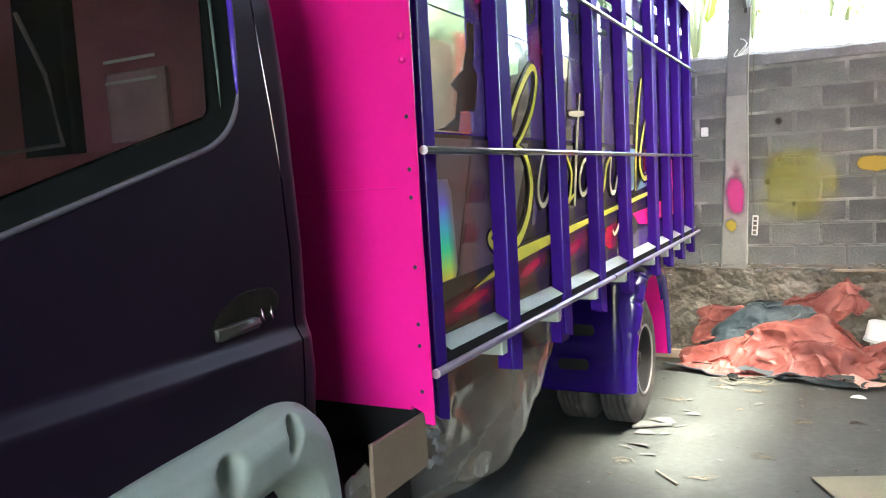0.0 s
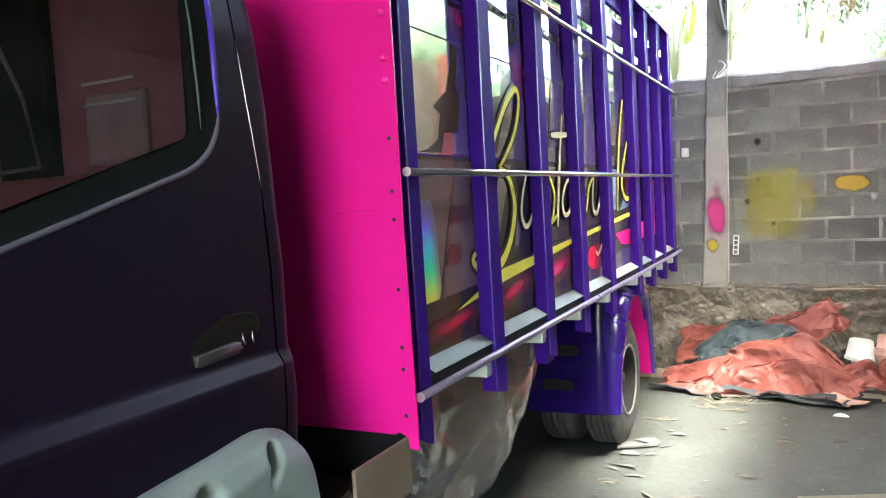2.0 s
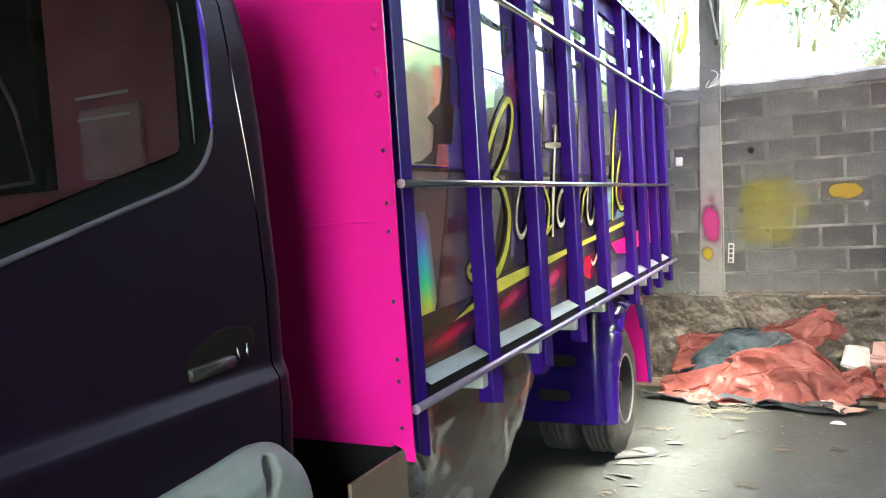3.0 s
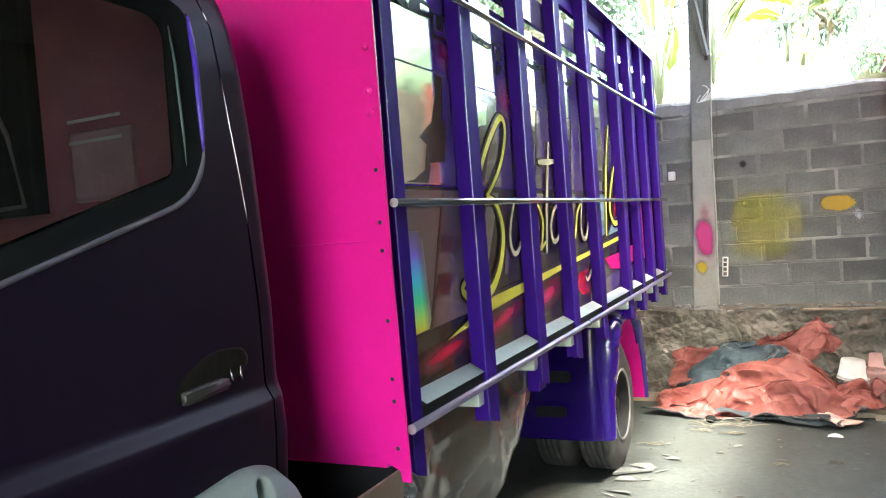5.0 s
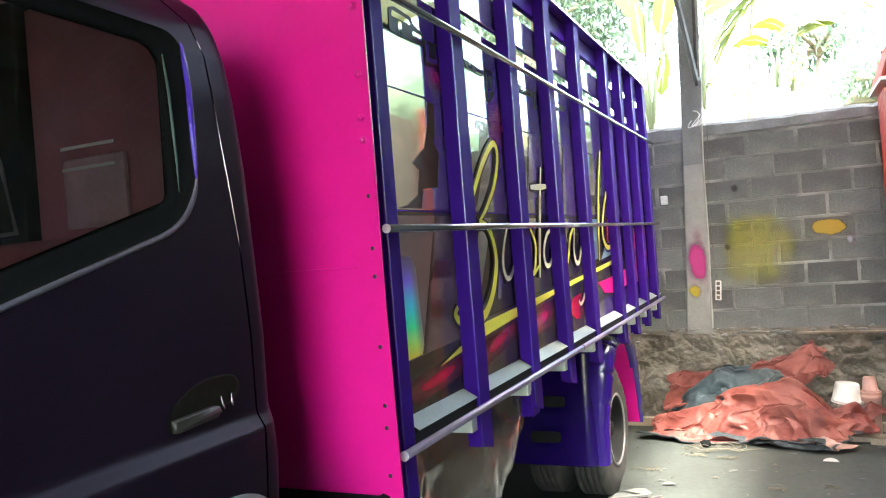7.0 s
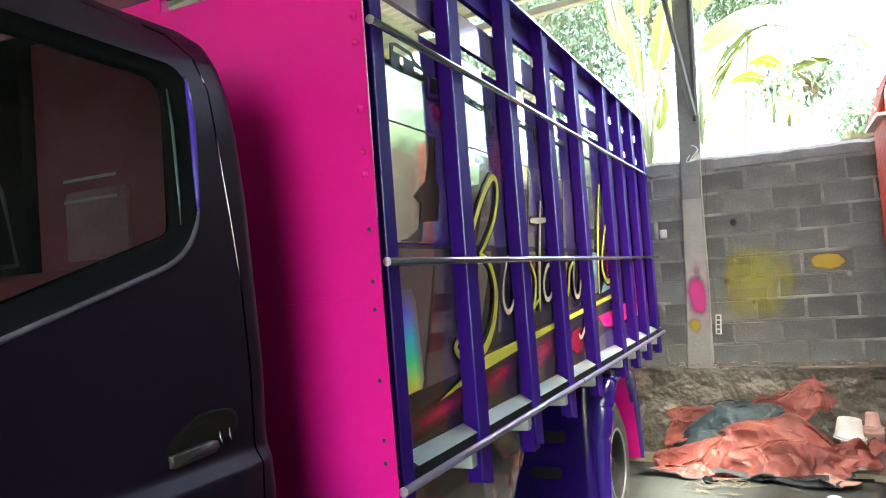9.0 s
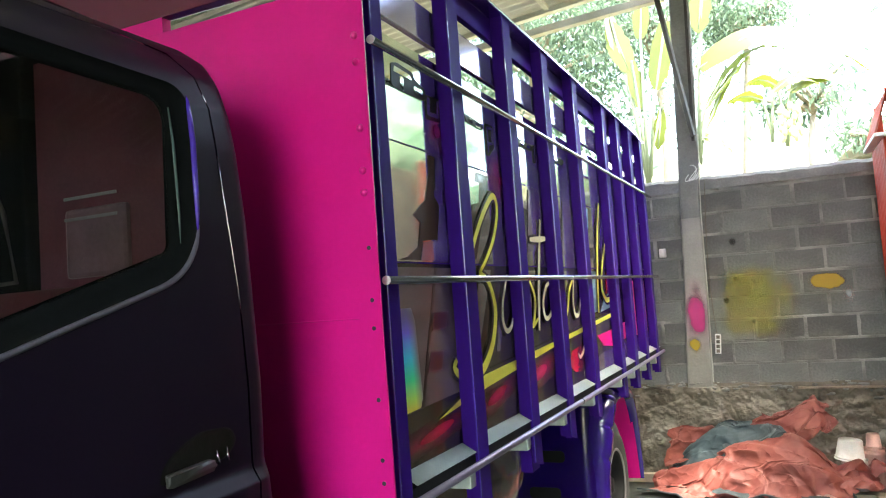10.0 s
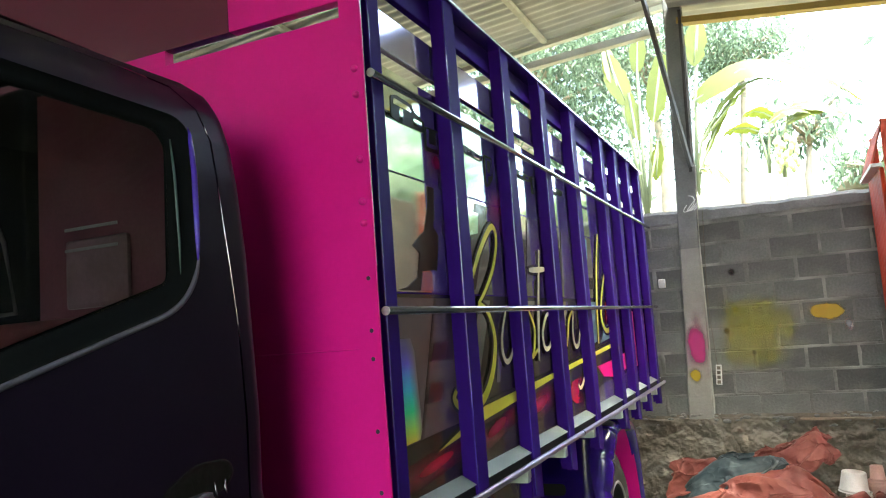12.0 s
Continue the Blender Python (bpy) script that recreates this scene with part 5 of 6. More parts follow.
for za, zb in ((1.72, 2.1), (2.235, 2.258)):
    zz = [za + (zb - za) * k / 6 for k in range(7)]
    sweep(bm, [(side_x(z) + 0.001, float(np.interp(z, [1.7, 1.75, 1.95, 2.1, 2.22, 2.3], [-0.357, -0.357, -0.375, -0.379, -0.375, -0.389])), z) for z in zz], [0.0003, 0.0008, 0.0012, 0.0014, 0.0014, 0.0012, 0.0005], 6)
part("door_edge_glint", bm, M["chrome"], door, "thin chrome bead put in for the glint on the door edge", smooth=True)
# handle
# the cup is a flat black plate; the recess is only in its colour
bm = bmesh.new()
CUP = rounded([(-0.643, 1.383), (-0.625, 1.43), (-0.53, 1.474), (-0.425, 1.468), (-0.402, 1.432), (-0.44, 1.4)], [0.02, 0.03, 0.04, 0.03, 0.03, 0.03], 6)
cc_ = Vector((-0.525, 1.43))
rings = []
for sh, off in ((1.0, 0.0015), (0.94, 0.003), (0.86, 0.001), (0.5, 0.001), (0.02, 0.001)):
    ring = []
    for p in CUP:
        q = cc_ + (Vector(p) - cc_) * sh
        ring.append(bm.verts.new((side_x(q.y) + off, q.x, q.y)))
    rings.append(ring)
for a, c in zip(rings, rings[1:]):
    for i in range(len(CUP)):
        bm.faces.new((a[i], a[(i + 1) % len(CUP)], c[(i + 1) % len(CUP)], c[i]))
part("handle_cup", bm, mat("olive_black_handle_cup", (0.006, 0.0065, 0.0035), 0.5, spec=0.2), door, "glossy black handle cup lying flat on the door", smooth=True)
bm = bmesh.new()
prism(bm, rounded([(-0.622, 1.376), (-0.626, 1.404), (-0.5, 1.41), (-0.483, 1.403), (-0.487, 1.384)], [0.006, 0.006, 0.02, 0.008, 0.008], 5), lambda a, b, d: Vector((side_x(1.4) + 0.001 + d, a, b)), 0.012)
bmesh.ops.bevel(bm, geom=[e for e in bm.edges if all(v.co.x > side_x(1.4) + 0.012 for v in e.verts)], offset=0.004, segments=2, affect="EDGES")
part("handle_lever", bm, mat("dull_grey_lever", (0.028, 0.028, 0.025), 0.45), door, "grey handle lever", smooth=True)
for dy in (0.045, 0.075):
    bm = bmesh.new()
    sweep(bm, [(side_x(1.42) + 0.006, -0.515 + dy, 1.393), (side_x(1.42) + 0.008, -0.52 + dy, 1.406), (side_x(1.42) + 0.006, -0.52 + dy + 0.12 * (dy - 0.06), 1.425)], [0.0026, 0.0028, 0.0006], 6)
    part("handle_pin", bm, M["chrome"], door, smooth=True)
# lower cab, wheel-arch flare in primer, front wheel
bm = bmesh.new()
grid(bm, 30, 12, lambda u, v: Vector((side_x(1.0) - 0.02 - 0.07 * max(0, (u - 0.94) / 0.06) ** 2, -1.9 + 1.6 * u, 0.62 + 0.39 * v)))
part("lower_side", bm, M["cab"], cab, smooth=True)
bm = bmesh.new()
def flare_path(t):
    pts = [(-2.0, 0.62), (-1.85, 0.85), (-1.55, 1.03), (-1.22, 1.108), (-0.9, 1.156), (-0.63, 1.18), (-0.46, 1.19), (-0.36, 1.125), (-0.322, 0.99), (-0.31, 0.75), (-0.305, 0.55)]
    s = t * (len(pts) - 1)
    i = min(int(s), len(pts) - 2)
    f = s - i
    P = [Vector(p) for p in (pts[max(i - 1, 0)], pts[i], pts[i + 1], pts[min(i + 2, len(pts) - 1)])]
    return 0.5 * ((2 * P[1]) + (P[2] - P[0]) * f + (2 * P[0] - 5 * P[1] + 4 * P[2] - P[3]) * f * f + (3 * P[1] - P[0] - 3 * P[2] + P[3]) * f ** 3)
def flare_pt(u, v):
    p = flare_path(u)
    inn = (Vector((-1.0, 0.45)) - p).normalized()
    inn = (inn + Vector((0, -0.6))).normalized()
    prof = [(-0.21, 0.0), (-0.165, -0.012), (-0.12, 0.01), (-0.095, 0.055), (-0.095, 0.13), (-0.115, 0.165), (-0.15, 0.18), (-0.24, 0.185)]
    s = v * (len(prof) - 1)
    i = min(int(s), len(prof) - 2)
    f = s - i
    x = prof[i][0] * (1 - f) + prof[i + 1][0] * f
    d = prof[i][1] * (1 - f) + prof[i + 1][1] * f
    q = p + inn * d
    for du, dv in ((0.585, 0.4), (0.476, 0.42)):
        g = ((u - du - 0.02 * (v - dv)) / 0.0135) ** 2 + ((v - dv) / 0.1) ** 2
        x -= 0.045 * math.exp(-g * g)
    return Vector((x, q.x, q.y))
grid(bm, 220, 40, flare_pt)
part("wheel_arch_flare", bm, M["primer"], cab, "grey primed wheel arch flare", smooth=True)
wheel(-0.98, -0.17)


# ---- loose things on the floor ----
def drape(name, label, material, cx, cy, lx, ly, squeeze, ridge_xz, yc, front, back, seed, turn=0.0, cell=0.0155, steps=70, floor_z=0.012, folds=0.05, hem=None):
    """A sheet of cloth of lx by ly metres, pushed together and dropped over a bulky heap, so that it falls into folds.
    The heap has a crest of (x, height) points above a line yc of (x, y) points and falls off to the front and back."""
    rng = np.random.default_rng(seed)
    nx, ny = int(lx / cell) + 1, int(ly / cell) + 1
    u, v = np.meshgrid(np.linspace(-0.5, 0.5, nx), np.linspace(-0.5, 0.5, ny), indexing="ij")
    ct, st = math.cos(turn), math.sin(turn)
    creases = [(rng.uniform(0.5, 2.6), rng.uniform(5, 10), rng.uniform(0, 6.28), rng.uniform(3, 7), rng.uniform(0, 6.28)) for k in range(4)]
    xs, zs = [p[0] for p in ridge_xz], [p[1] for p in ridge_xz]
    xc, yy = [p[0] for p in yc], [p[1] for p in yc]

    def bulk(x, y):
        t = y - np.interp(x, xc, yy)
        t = np.where(t < 0, -t / front, t / back)
        h = np.interp(x, xs, zs, left=0, right=0) * np.clip(1 - t ** 2.2, 0, 1) ** 0.8
        c = sum(1 - np.abs(np.sin(f * (x * math.cos(a) + 2.2 * y * math.sin(a)) + p + 1.6 * np.sin(w * (x + 0.6 * y) + q))) for a, f, p, w, q in creases) / 4
        return floor_z + h * (0.78 + 0.44 * c)

    px, py = u * lx * squeeze[0], v * ly * squeeze[1]
    wob = np.zeros_like(u)
    for k in range(5):
        a, f, p = rng.uniform(0, 6.28), rng.uniform(3, 8), rng.uniform(0, 6.28)
        wob += np.sin(f * (px * math.cos(a) + py * math.sin(a)) * 2 + p) / 5
    edge = 1 + 0.1 * np.sin(3 * np.arctan2(v, u) + seed) + 0.05 * np.sin(7 * np.arctan2(v, u) + 2 * seed)
    px, py = px * edge, py * edge
    P = np.stack([cx + px * ct - py * st, cy + px * st + py * ct, np.zeros_like(px)], -1)
    P[..., 1] = np.minimum(P[..., 1], WY - 0.09 - 0.05 * np.abs(wob))
    P[..., 2] = bulk(P[..., 0], P[..., 1]) + 0.02 + folds * (wob + 1)
    V = np.zeros_like(P)

    def pull(A, B, L, k):
        q0, q1 = min(A.shape[0], B.shape[0]), min(A.shape[1], B.shape[1])
        A, B = A[:q0, :q1], B[:q0, :q1]
        d = B - A
        n = np.sqrt((d * d).sum(-1, keepdims=True)) + 1e-9
        c = d * (0.5 * k * (n - L) / n)
        A += c
        B -= c

    dt = 1 / 60
    for step in range(steps):
        Q = P.copy()
        V[..., 2] -= 9.8 * dt
        P += V * dt
        for it in range(6):
            for s0 in (0, 1):
                pull(P[s0::2], P[s0 + 1::2], cell, 1.0)
                pull(P[:, s0::2], P[:, s0 + 1::2], cell, 1.0)
                pull(P[s0::2, :-1], P[s0 + 1::2, 1:], cell * 1.4142, 0.6)
                pull(P[s0::2, 1:], P[s0 + 1::2, :-1], cell * 1.4142, 0.6)
            for w, k in ((2, 0.2), (4, 0.07)):
                for s0 in range(2 * w):
                    pull(P[s0::2 * w], P[s0 + w::2 * w], cell * w, k)
                    pull(P[:, s0::2 * w], P[:, s0 + w::2 * w], cell * w, k)
            P[..., 1] = np.minimum(P[..., 1], WY - 0.09)
            g = bulk(P[..., 0], P[..., 1])
            low = P[..., 2] < g
            P[..., 2] = np.where(low, g, P[..., 2])
            P[..., :2] = np.where(low[..., None], Q[..., :2] + 0.1 * (P[..., :2] - Q[..., :2]), P[..., :2])
        V = np.clip((P - Q) / dt, -2, 2) * 0.92
    # crumple: sharp creases between small dents, pressed along the cloth's normals
    gu, gv = np.gradient(P, axis=0), np.gradient(P, axis=1)
    N = np.cross(gu, gv)
    N /= np.sqrt((N * N).sum(-1, keepdims=True)) + 1e-9
    for spacing, amp in ((0.24, 0.34), (0.09, 0.22)):
        k = max(6, int(lx * ly / spacing ** 2))
        sx, sy = rng.uniform(-0.5, 0.5, k) * lx, rng.uniform(-0.5, 0.5, k) * ly
        ar = rng.uniform(0, 3.14, k)
        du, dv = u[..., None] * lx - sx, v[..., None] * ly - sy
        e1, e2 = du * np.cos(ar) + dv * np.sin(ar), dv * np.cos(ar) - du * np.sin(ar)
        d = np.sqrt(e1 ** 2 * 0.35 + e2 ** 2 * 1.6).min(-1)
        P = P + N * (amp * (d - d.mean()))[..., None]
    # stiff coated cloth: flat facets that meet in straight, sharp creases
    for s, keep, jit in ((0.17, 0.5, 0.05), (0.085, 0.55, 0.02)):
        sa, sb = s * 1.9, s * 0.85
        mx, my = int(lx / sa) + 3, int(ly / sb) + 3
        ph = rng.uniform(0, 6.28, 6)

        def warp(a, b):
            return (0.36 * sa * (np.sin(a / sa * 1.9 + b / sb * 1.1 + ph[0]) + np.sin(b / sb * 2.3 - a / sa * 0.7 + ph[1])),
                    0.5 * sb * (np.sin(b / sb * 1.7 + a / sa * 1.3 + ph[2]) + np.sin(a / sa * 2.1 - b / sb * 0.9 + ph[3])))

        ga, gb = np.meshgrid((np.arange(mx) - 1) * sa, (np.arange(my) - 1) * sb, indexing="ij")
        wa, wb = warp(ga, gb)
        ia = np.clip(np.rint((ga - wa) / lx * (nx - 1)), 0, nx - 1).astype(int)
        ib = np.clip(np.rint((gb - wb) / ly * (ny - 1)), 0, ny - 1).astype(int)
        C = P[ia, ib] + N[ia, ib] * rng.normal(0, jit, (mx, my, 1))
        fa, fb = (u + 0.5) * lx, (v + 0.5) * ly
        wa, wb = warp(fa, fb)
        fa, fb = np.clip((fa + wa) / sa + 1, 0, mx - 1.001), np.clip((fb + wb) / sb + 1, 0, my - 1.001)
        i, j = fa.astype(int), fb.astype(int)
        p, q = (fa - i)[..., None], (fb - j)[..., None]
        flip = ((i * 7 + j * 5 + i * j) % 3 == 0)[..., None]
        c00, c10, c01, c11 = C[i, j], C[i + 1, j], C[i, j + 1], C[i + 1, j + 1]
        one = np.where(p + q < 1, c00 + (c10 - c00) * p + (c01 - c00) * q, c11 + (c01 - c11) * (1 - p) + (c10 - c11) * (1 - q))
        two = np.where(p > q, c00 + (c10 - c00) * p + (c11 - c10) * q, c00 + (c01 - c00) * q + (c11 - c01) * p)
        P = keep * P + (1 - keep) * np.where(flip, two, one)
    P[..., 2] = np.maximum(P[..., 2], floor_z)
    me = bpy.data.meshes.new(name)
    idx = np.arange(nx * ny).reshape(nx, ny)
    quads = np.stack([idx[:-1, :-1], idx[1:, :-1], idx[1:, 1:], idx[:-1, 1:]], -1).reshape(-1, 4)
    me.from_pydata(P.reshape(-1, 3).tolist(), [], quads.tolist())
    me.materials.append(material)
    me.polygons.foreach_set("use_smooth", [True] * len(me.polygons))
    me.set_sharp_from_angle(angle=radians(40))
    cloth = tagged(new(name, me), label, "tarpaulin")
    if hem:
        bm = bmesh.new()
        rim = np.concatenate([P[::3, 0], P[-1, 3::3]])
        sweep(bm, [tuple(p + np.array((0, -0.004, 0.004))) for p in rim], 0.0085, 7)
        part("hem", bm, hem, cloth, "thick dark sewn hem", smooth=True)
    return cloth


drape("tarpaulin", "dark blue grey tarpaulin edge flat on the floor", M["tarpdark"], 0.78, 4.5, 1.05, 0.36, (0.86, 0.7), [(0.0, 0.0), (0.5, 0.03), (0.95, 0.1), (1.15, 0.02)], [(0, 4.6), (1.2, 4.42)], 0.14, 0.2, 4, -0.26, folds=0.03)
drape("tarpaulin", "pale pink underside of a tarpaulin corner on the floor", M["tarppale"], 1.19, 4.41, 0.34, 0.3, (0.8, 0.8), [(1.0, 0.06), (1.16, 0.09), (1.3, 0.02)], [(1, 4.42)], 0.12, 0.2, 14, 0.4, folds=0.02)
drape("tarpaulin", "faded orange tarpaulin end heaped by the plinth", M["tarp"], 0.13, 4.96, 0.68, 0.42, (0.8, 0.5), [(-0.2, 0.14), (-0.12, 0.3), (-0.03, 0.42), (0.1, 0.5), (0.28, 0.55), (0.36, 0.55), (0.44, 0.42)], [(0, 4.99)], 0.15, 0.3, 5, folds=0.05)
drape("tarpaulin", "crumpled blue grey tarpaulin between orange ones", M["tarpblue"], 0.45, 4.82, 1.45, 0.85, (0.74, 0.5), [(-0.08, 0.1), (0.0, 0.2), (0.1, 0.3), (0.2, 0.4), (0.33, 0.55), (0.51, 0.6), (0.66, 0.59), (0.82, 0.58), (0.9, 0.44)], [(0, 4.89)], 0.2, 0.3, 6, 0.05, folds=0.06)
drape("tarpaulin", "crumpled orange tarpaulin leaning against the stone plinth", M["tarp"], 0.92, 4.93, 0.95, 0.6, (0.72, 0.5), [(0.5, 0.47), (0.68, 0.6), (0.86, 0.63), (0.94, 0.77), (1.06, 0.86), (1.13, 0.76), (1.2, 0.58), (1.24, 0.32), (1.3, 0.04)], [(0, 4.99)], 0.24, 0.3, 7, folds=0.06)
drape("tarpaulin", "crumpled orange tarpaulin heaped on the concrete floor", M["tarp"], 0.56, 4.69, 2.05, 1.05, (0.76, 0.55), [(-0.22, 0.02), (-0.15, 0.12), (-0.08, 0.16), (0.12, 0.21), (0.33, 0.28), (0.43, 0.39), (0.61, 0.45), (0.93, 0.5), (1.04, 0.44), (1.17, 0.3), (1.24, 0.16), (1.3, 0.02)],
      [(-0.2, 4.8), (0.4, 4.76), (0.9, 4.72), (1.2, 4.7)], 0.24, 0.24, 8, -0.14, folds=0.07, hem=M["tarpdark"])
drape("tarpaulin", "orange tarpaulin corner beside a white bucket", M["tarp"], 1.29, 4.66, 0.6, 0.5, (0.65, 0.6), [(1.12, 0.26), (1.24, 0.33), (1.36, 0.29), (1.47, 0.1)], [(0, 4.68)], 0.16, 0.16, 9, 0.4, folds=0.05)
drape("tarpaulin", "orange rag over a board by the plinth", M["tarp"], 1.53, 4.8, 0.45, 0.4, (0.65, 0.6), [(1.38, 0.2), (1.46, 0.33), (1.58, 0.33), (1.68, 0.14)], [(0, 4.79)], 0.12, 0.14, 10, 0.1, folds=0.04)


def bucket(name, label, material, x, y, r, h, tilt, turn):
    bm = bmesh.new()
    lathe(bm, [(0, 0.001), (0, r * 0.74), (0.003, r * 0.79), (0.012, r * 0.82), (h * 0.86, r * 0.97), (h * 0.87, r * 1.02), (h * 0.9, r * 1.02), (h * 0.91, r * 0.98), (h * 0.97, r * 0.99), (h * 0.98, r * 1.05), (h, r * 1.05), (h, r * 0.97), (h * 0.9, r * 0.93), (0.01, r * 0.75), (0.01, 0.001)], (0, 0, 0), "z", 36)
    ob = part(name, bm, material, smooth=True)
    ob.matrix_basis = pose(x, y, 0.0, 0, 0, turn) @ pose(0, 0, 0, tilt, 0, 0)
    return tagged(ob, label, "bucket")


pail = bucket("bucket", "white plastic bucket upside down on a pale pot", M["whiteplastic"], 1.31, 4.82, 0.104, 0.155, 180, 0)
pail.matrix_basis = pose(1.305, 4.82, 0.42, 0, 6, 0) @ pose(0, 0, 0, 180, 0, 0)
bucket("bucket", "pale grey plastic pot under the white bucket", M["whiteplastic"], 1.32, 4.82, 0.09, 0.266, 0, 0)
pail = bucket("bucket", "small pale pink pot upside down on a larger one", M["pinkplastic"], 1.465, 4.9, 0.056, 0.11, 180, 0)
pail.location.z = 0.45
bucket("bucket", "pale pink plastic pot beside the bucket", M["pinkplastic"], 1.465, 4.9, 0.075, 0.34, 0, 0)

for x0, x1, y, h in ((-2.6, 0.25, 4.985, 0.075), (0.3, 2.6, 5.0, 0.07)):
    bm = boxed(x0, x1, y - 0.03, y + 0.03, 0.0, h, 0.006)
    tagged(part("plank", bm, M["wood"]), "weathered wooden plank along the foot of the plinth", "plank")
for x, y, L, w, h, a in ((1.52, 4.7, 0.26, 0.05, 0.04, 4), (1.62, 4.58, 0.2, 0.04, 0.05, -8)):
    o = part("plank", boxed(-L, L, -w, w, 0.0, h, 0.004), M["wood"])
    o.matrix_basis = pose(x, y, 0.004, 0, 0, a)
    tagged(o, "short weathered board on the floor by the plinth", "plank")


def scrap(name, label, material, x, y, pts, th, turn, category="scrap", lift=0.004, curl=0.0, tip=3):
    bm = bmesh.new()
    prism(bm, pts, lambda a, b, d: Vector((a, b, d + curl * (a * a + b * b))), th)
    ob = part(name, bm, material)
    ob.matrix_basis = pose(x, y, lift, random.uniform(-tip, tip), random.uniform(-tip, tip), turn)
    return tagged(ob, label, category)


def torn(s, slim=0.55, n=5):
    if n == 5:
        w = s * slim
        j = lambda: random.uniform(0.6, 1.1)
        return [(-s * j(), -w * j() * 0.8), (s * j(), -w * j() * 0.5), (s * 0.8 * j(), w * j() * 0.3), (s * 0.2 * j(), w * j()), (-s * 0.7 * j(), w * j() * 0.7)]
    return [(s * random.uniform(0.4, 1.1) * math.cos(k * 2 * math.pi / n), s * slim * random.uniform(0.3, 1.4) * math.sin(k * 2 * math.pi / n)) for k in range(n)]


random.seed(11)
scrap("cardboard_sheet", "flat brown cardboard sheet on the concrete floor", M["card"], 0.87, 2.49, [(0, 0), (0.88, 0.37), (1.23, -0.39), (0.33, -0.71)], 0.006, 0, "cardboard", 0.014, 0.0, 0.5)
for x, y, s, slim in ((-0.08, 2.7, 0.1, 0.3), (-0.14, 2.64, 0.06, 0.3), (0.0, 2.56, 0.07, 0.25), (0.09, 3.13, 0.05, 0.3),
                      (0.51, 3.76, 0.045, 0.8), (0.64, 3.78, 0.04, 0.3), (0.9, 4.24, 0.035, 0.8), (1.26, 4.56, 0.04, 0.4), (0.12, 3.4, 0.06, 0.6), (0.07, 3.46, 0.04, 0.4), (-0.03, 3.7, 0.04, 0.4), (0.05, 3.72, 0.035, 0.5), (0.1, 4.48, 0.06, 0.4),
                      (0.14, 4.44, 0.04, 0.5), (0.48, 4.07, 0.035, 0.7), (0.3, 4.2, 0.03, 0.5), (1.3, 3.73, 0.02, 0.6), (1.22, 3.41, 0.02, 0.6), (1.02, 3.85, 0.02, 0.6), (0.02, 2.95, 0.05, 0.4), (0.3, 3.0, 0.02, 0.6), (0.4, 2.6, 0.025, 0.4), (1.5, 4.5, 0.07, 0.7)):
    scrap("paper_scrap", "torn pale paper scrap on the concrete floor", M["paper"], x, y, torn(s, slim), 0.0012, random.uniform(-25, 45), "scrap", 0.009, random.uniform(0.1, 0.8), 6)
bm = bmesh.new()
prism(bm, [(0.05 * math.cos(a), 0.03 * math.sin(a)) for a in [k * math.pi / 8 for k in range(9)]], lambda a, b, d: Vector((a, b, d + 0.012 - 3 * a * a + 4 * b * b)), 0.004)
o = part("plastic_shard", bm, M["whiteplastic"])
o.matrix_basis = pose(1.13, 4.04, 0.016, 8, 0, -4)
tagged(o, "white curved plastic shard on the floor", "scrap")
for k in range(46):
    x, y = random.uniform(-0.3, 1.8), random.uniform(1.9, 4.5)
    s = random.uniform(0.005, 0.02)
    scrap("debris", "small dark scrap of dry debris on the floor", M["twig"], x, y, torn(s, 0.5, 6), 0.004, random.uniform(0, 180), "scrap", 0.007)


def twigs(x, y, n, L, seed, mt, label):
    """A little heap of crossing twigs."""
    random.seed(seed)
    bm = bmesh.new()
    for k in range(n):
        a, l = random.uniform(-0.6, 0.6) + random.choice((0, 0, 2.6)), L * random.uniform(0.4, 1)
        p = Vector((random.gauss(0, L * 0.3), random.gauss(0, L * 0.18), 0.007))
        d = Vector((math.cos(a) * l / 2, math.sin(a) * l / 2, 0))
        sweep(bm, [p - d, p + Vector((0, 0.1 * l * random.uniform(-1, 1), 0.006)), p + d], [0.002, 0.003, 0.0015], 5)
    ob = part("twig_heap", bm, mt, smooth=True)
    ob.location = (x, y, 0.004)
    return tagged(ob, label, "scrap", kind="stuff")


TW = "dry twigs and splinters lying on the concrete floor"
for x, y, n, L, sd in ((-0.05, 3.69, 7, 0.16, 1), (0.63, 2.72, 9, 0.1, 2), (0.78, 3.42, 8, 0.12, 3), (1.11, 3.5, 6, 0.08, 4), (-0.12, 2.4, 6, 0.1, 5), (0.41, 3.58, 4, 0.05, 6), (0.33, 2.3, 7, 0.14, 8), (0.2, 4.12, 9, 0.16, 9), (0.45, 4.06, 9, 0.14, 10)):
    twigs(x, y, n, L, sd, M["twig"], TW)
random.seed(3)
scrap("wood_offcut", "thin pale wood offcut beside the tyre", M["paper"], -0.08, 3.06, [(-0.14, -0.012), (0.12, -0.015), (0.14, 0.004), (-0.13, 0.014)], 0.014, 30, "offcut", 0.012)
scrap("wood_offcut", "thin dark stick on the floor", M["twig"], 0.165, 2.245, [(-0.1, -0.005), (0.1, -0.006), (0.1, 0.005), (-0.1, 0.006)], 0.01, -45, "offcut", 0.008)
bm = bmesh.new()
bmesh.ops.create_icosphere(bm, subdivisions=3, radius=0.05)
for v in bm.verts:
    v.co *= 0.8 + 0.4 * fbm(v.co.x * 20, v.co.y * 20, v.co.z * 20)
    v.co.z *= 0.7
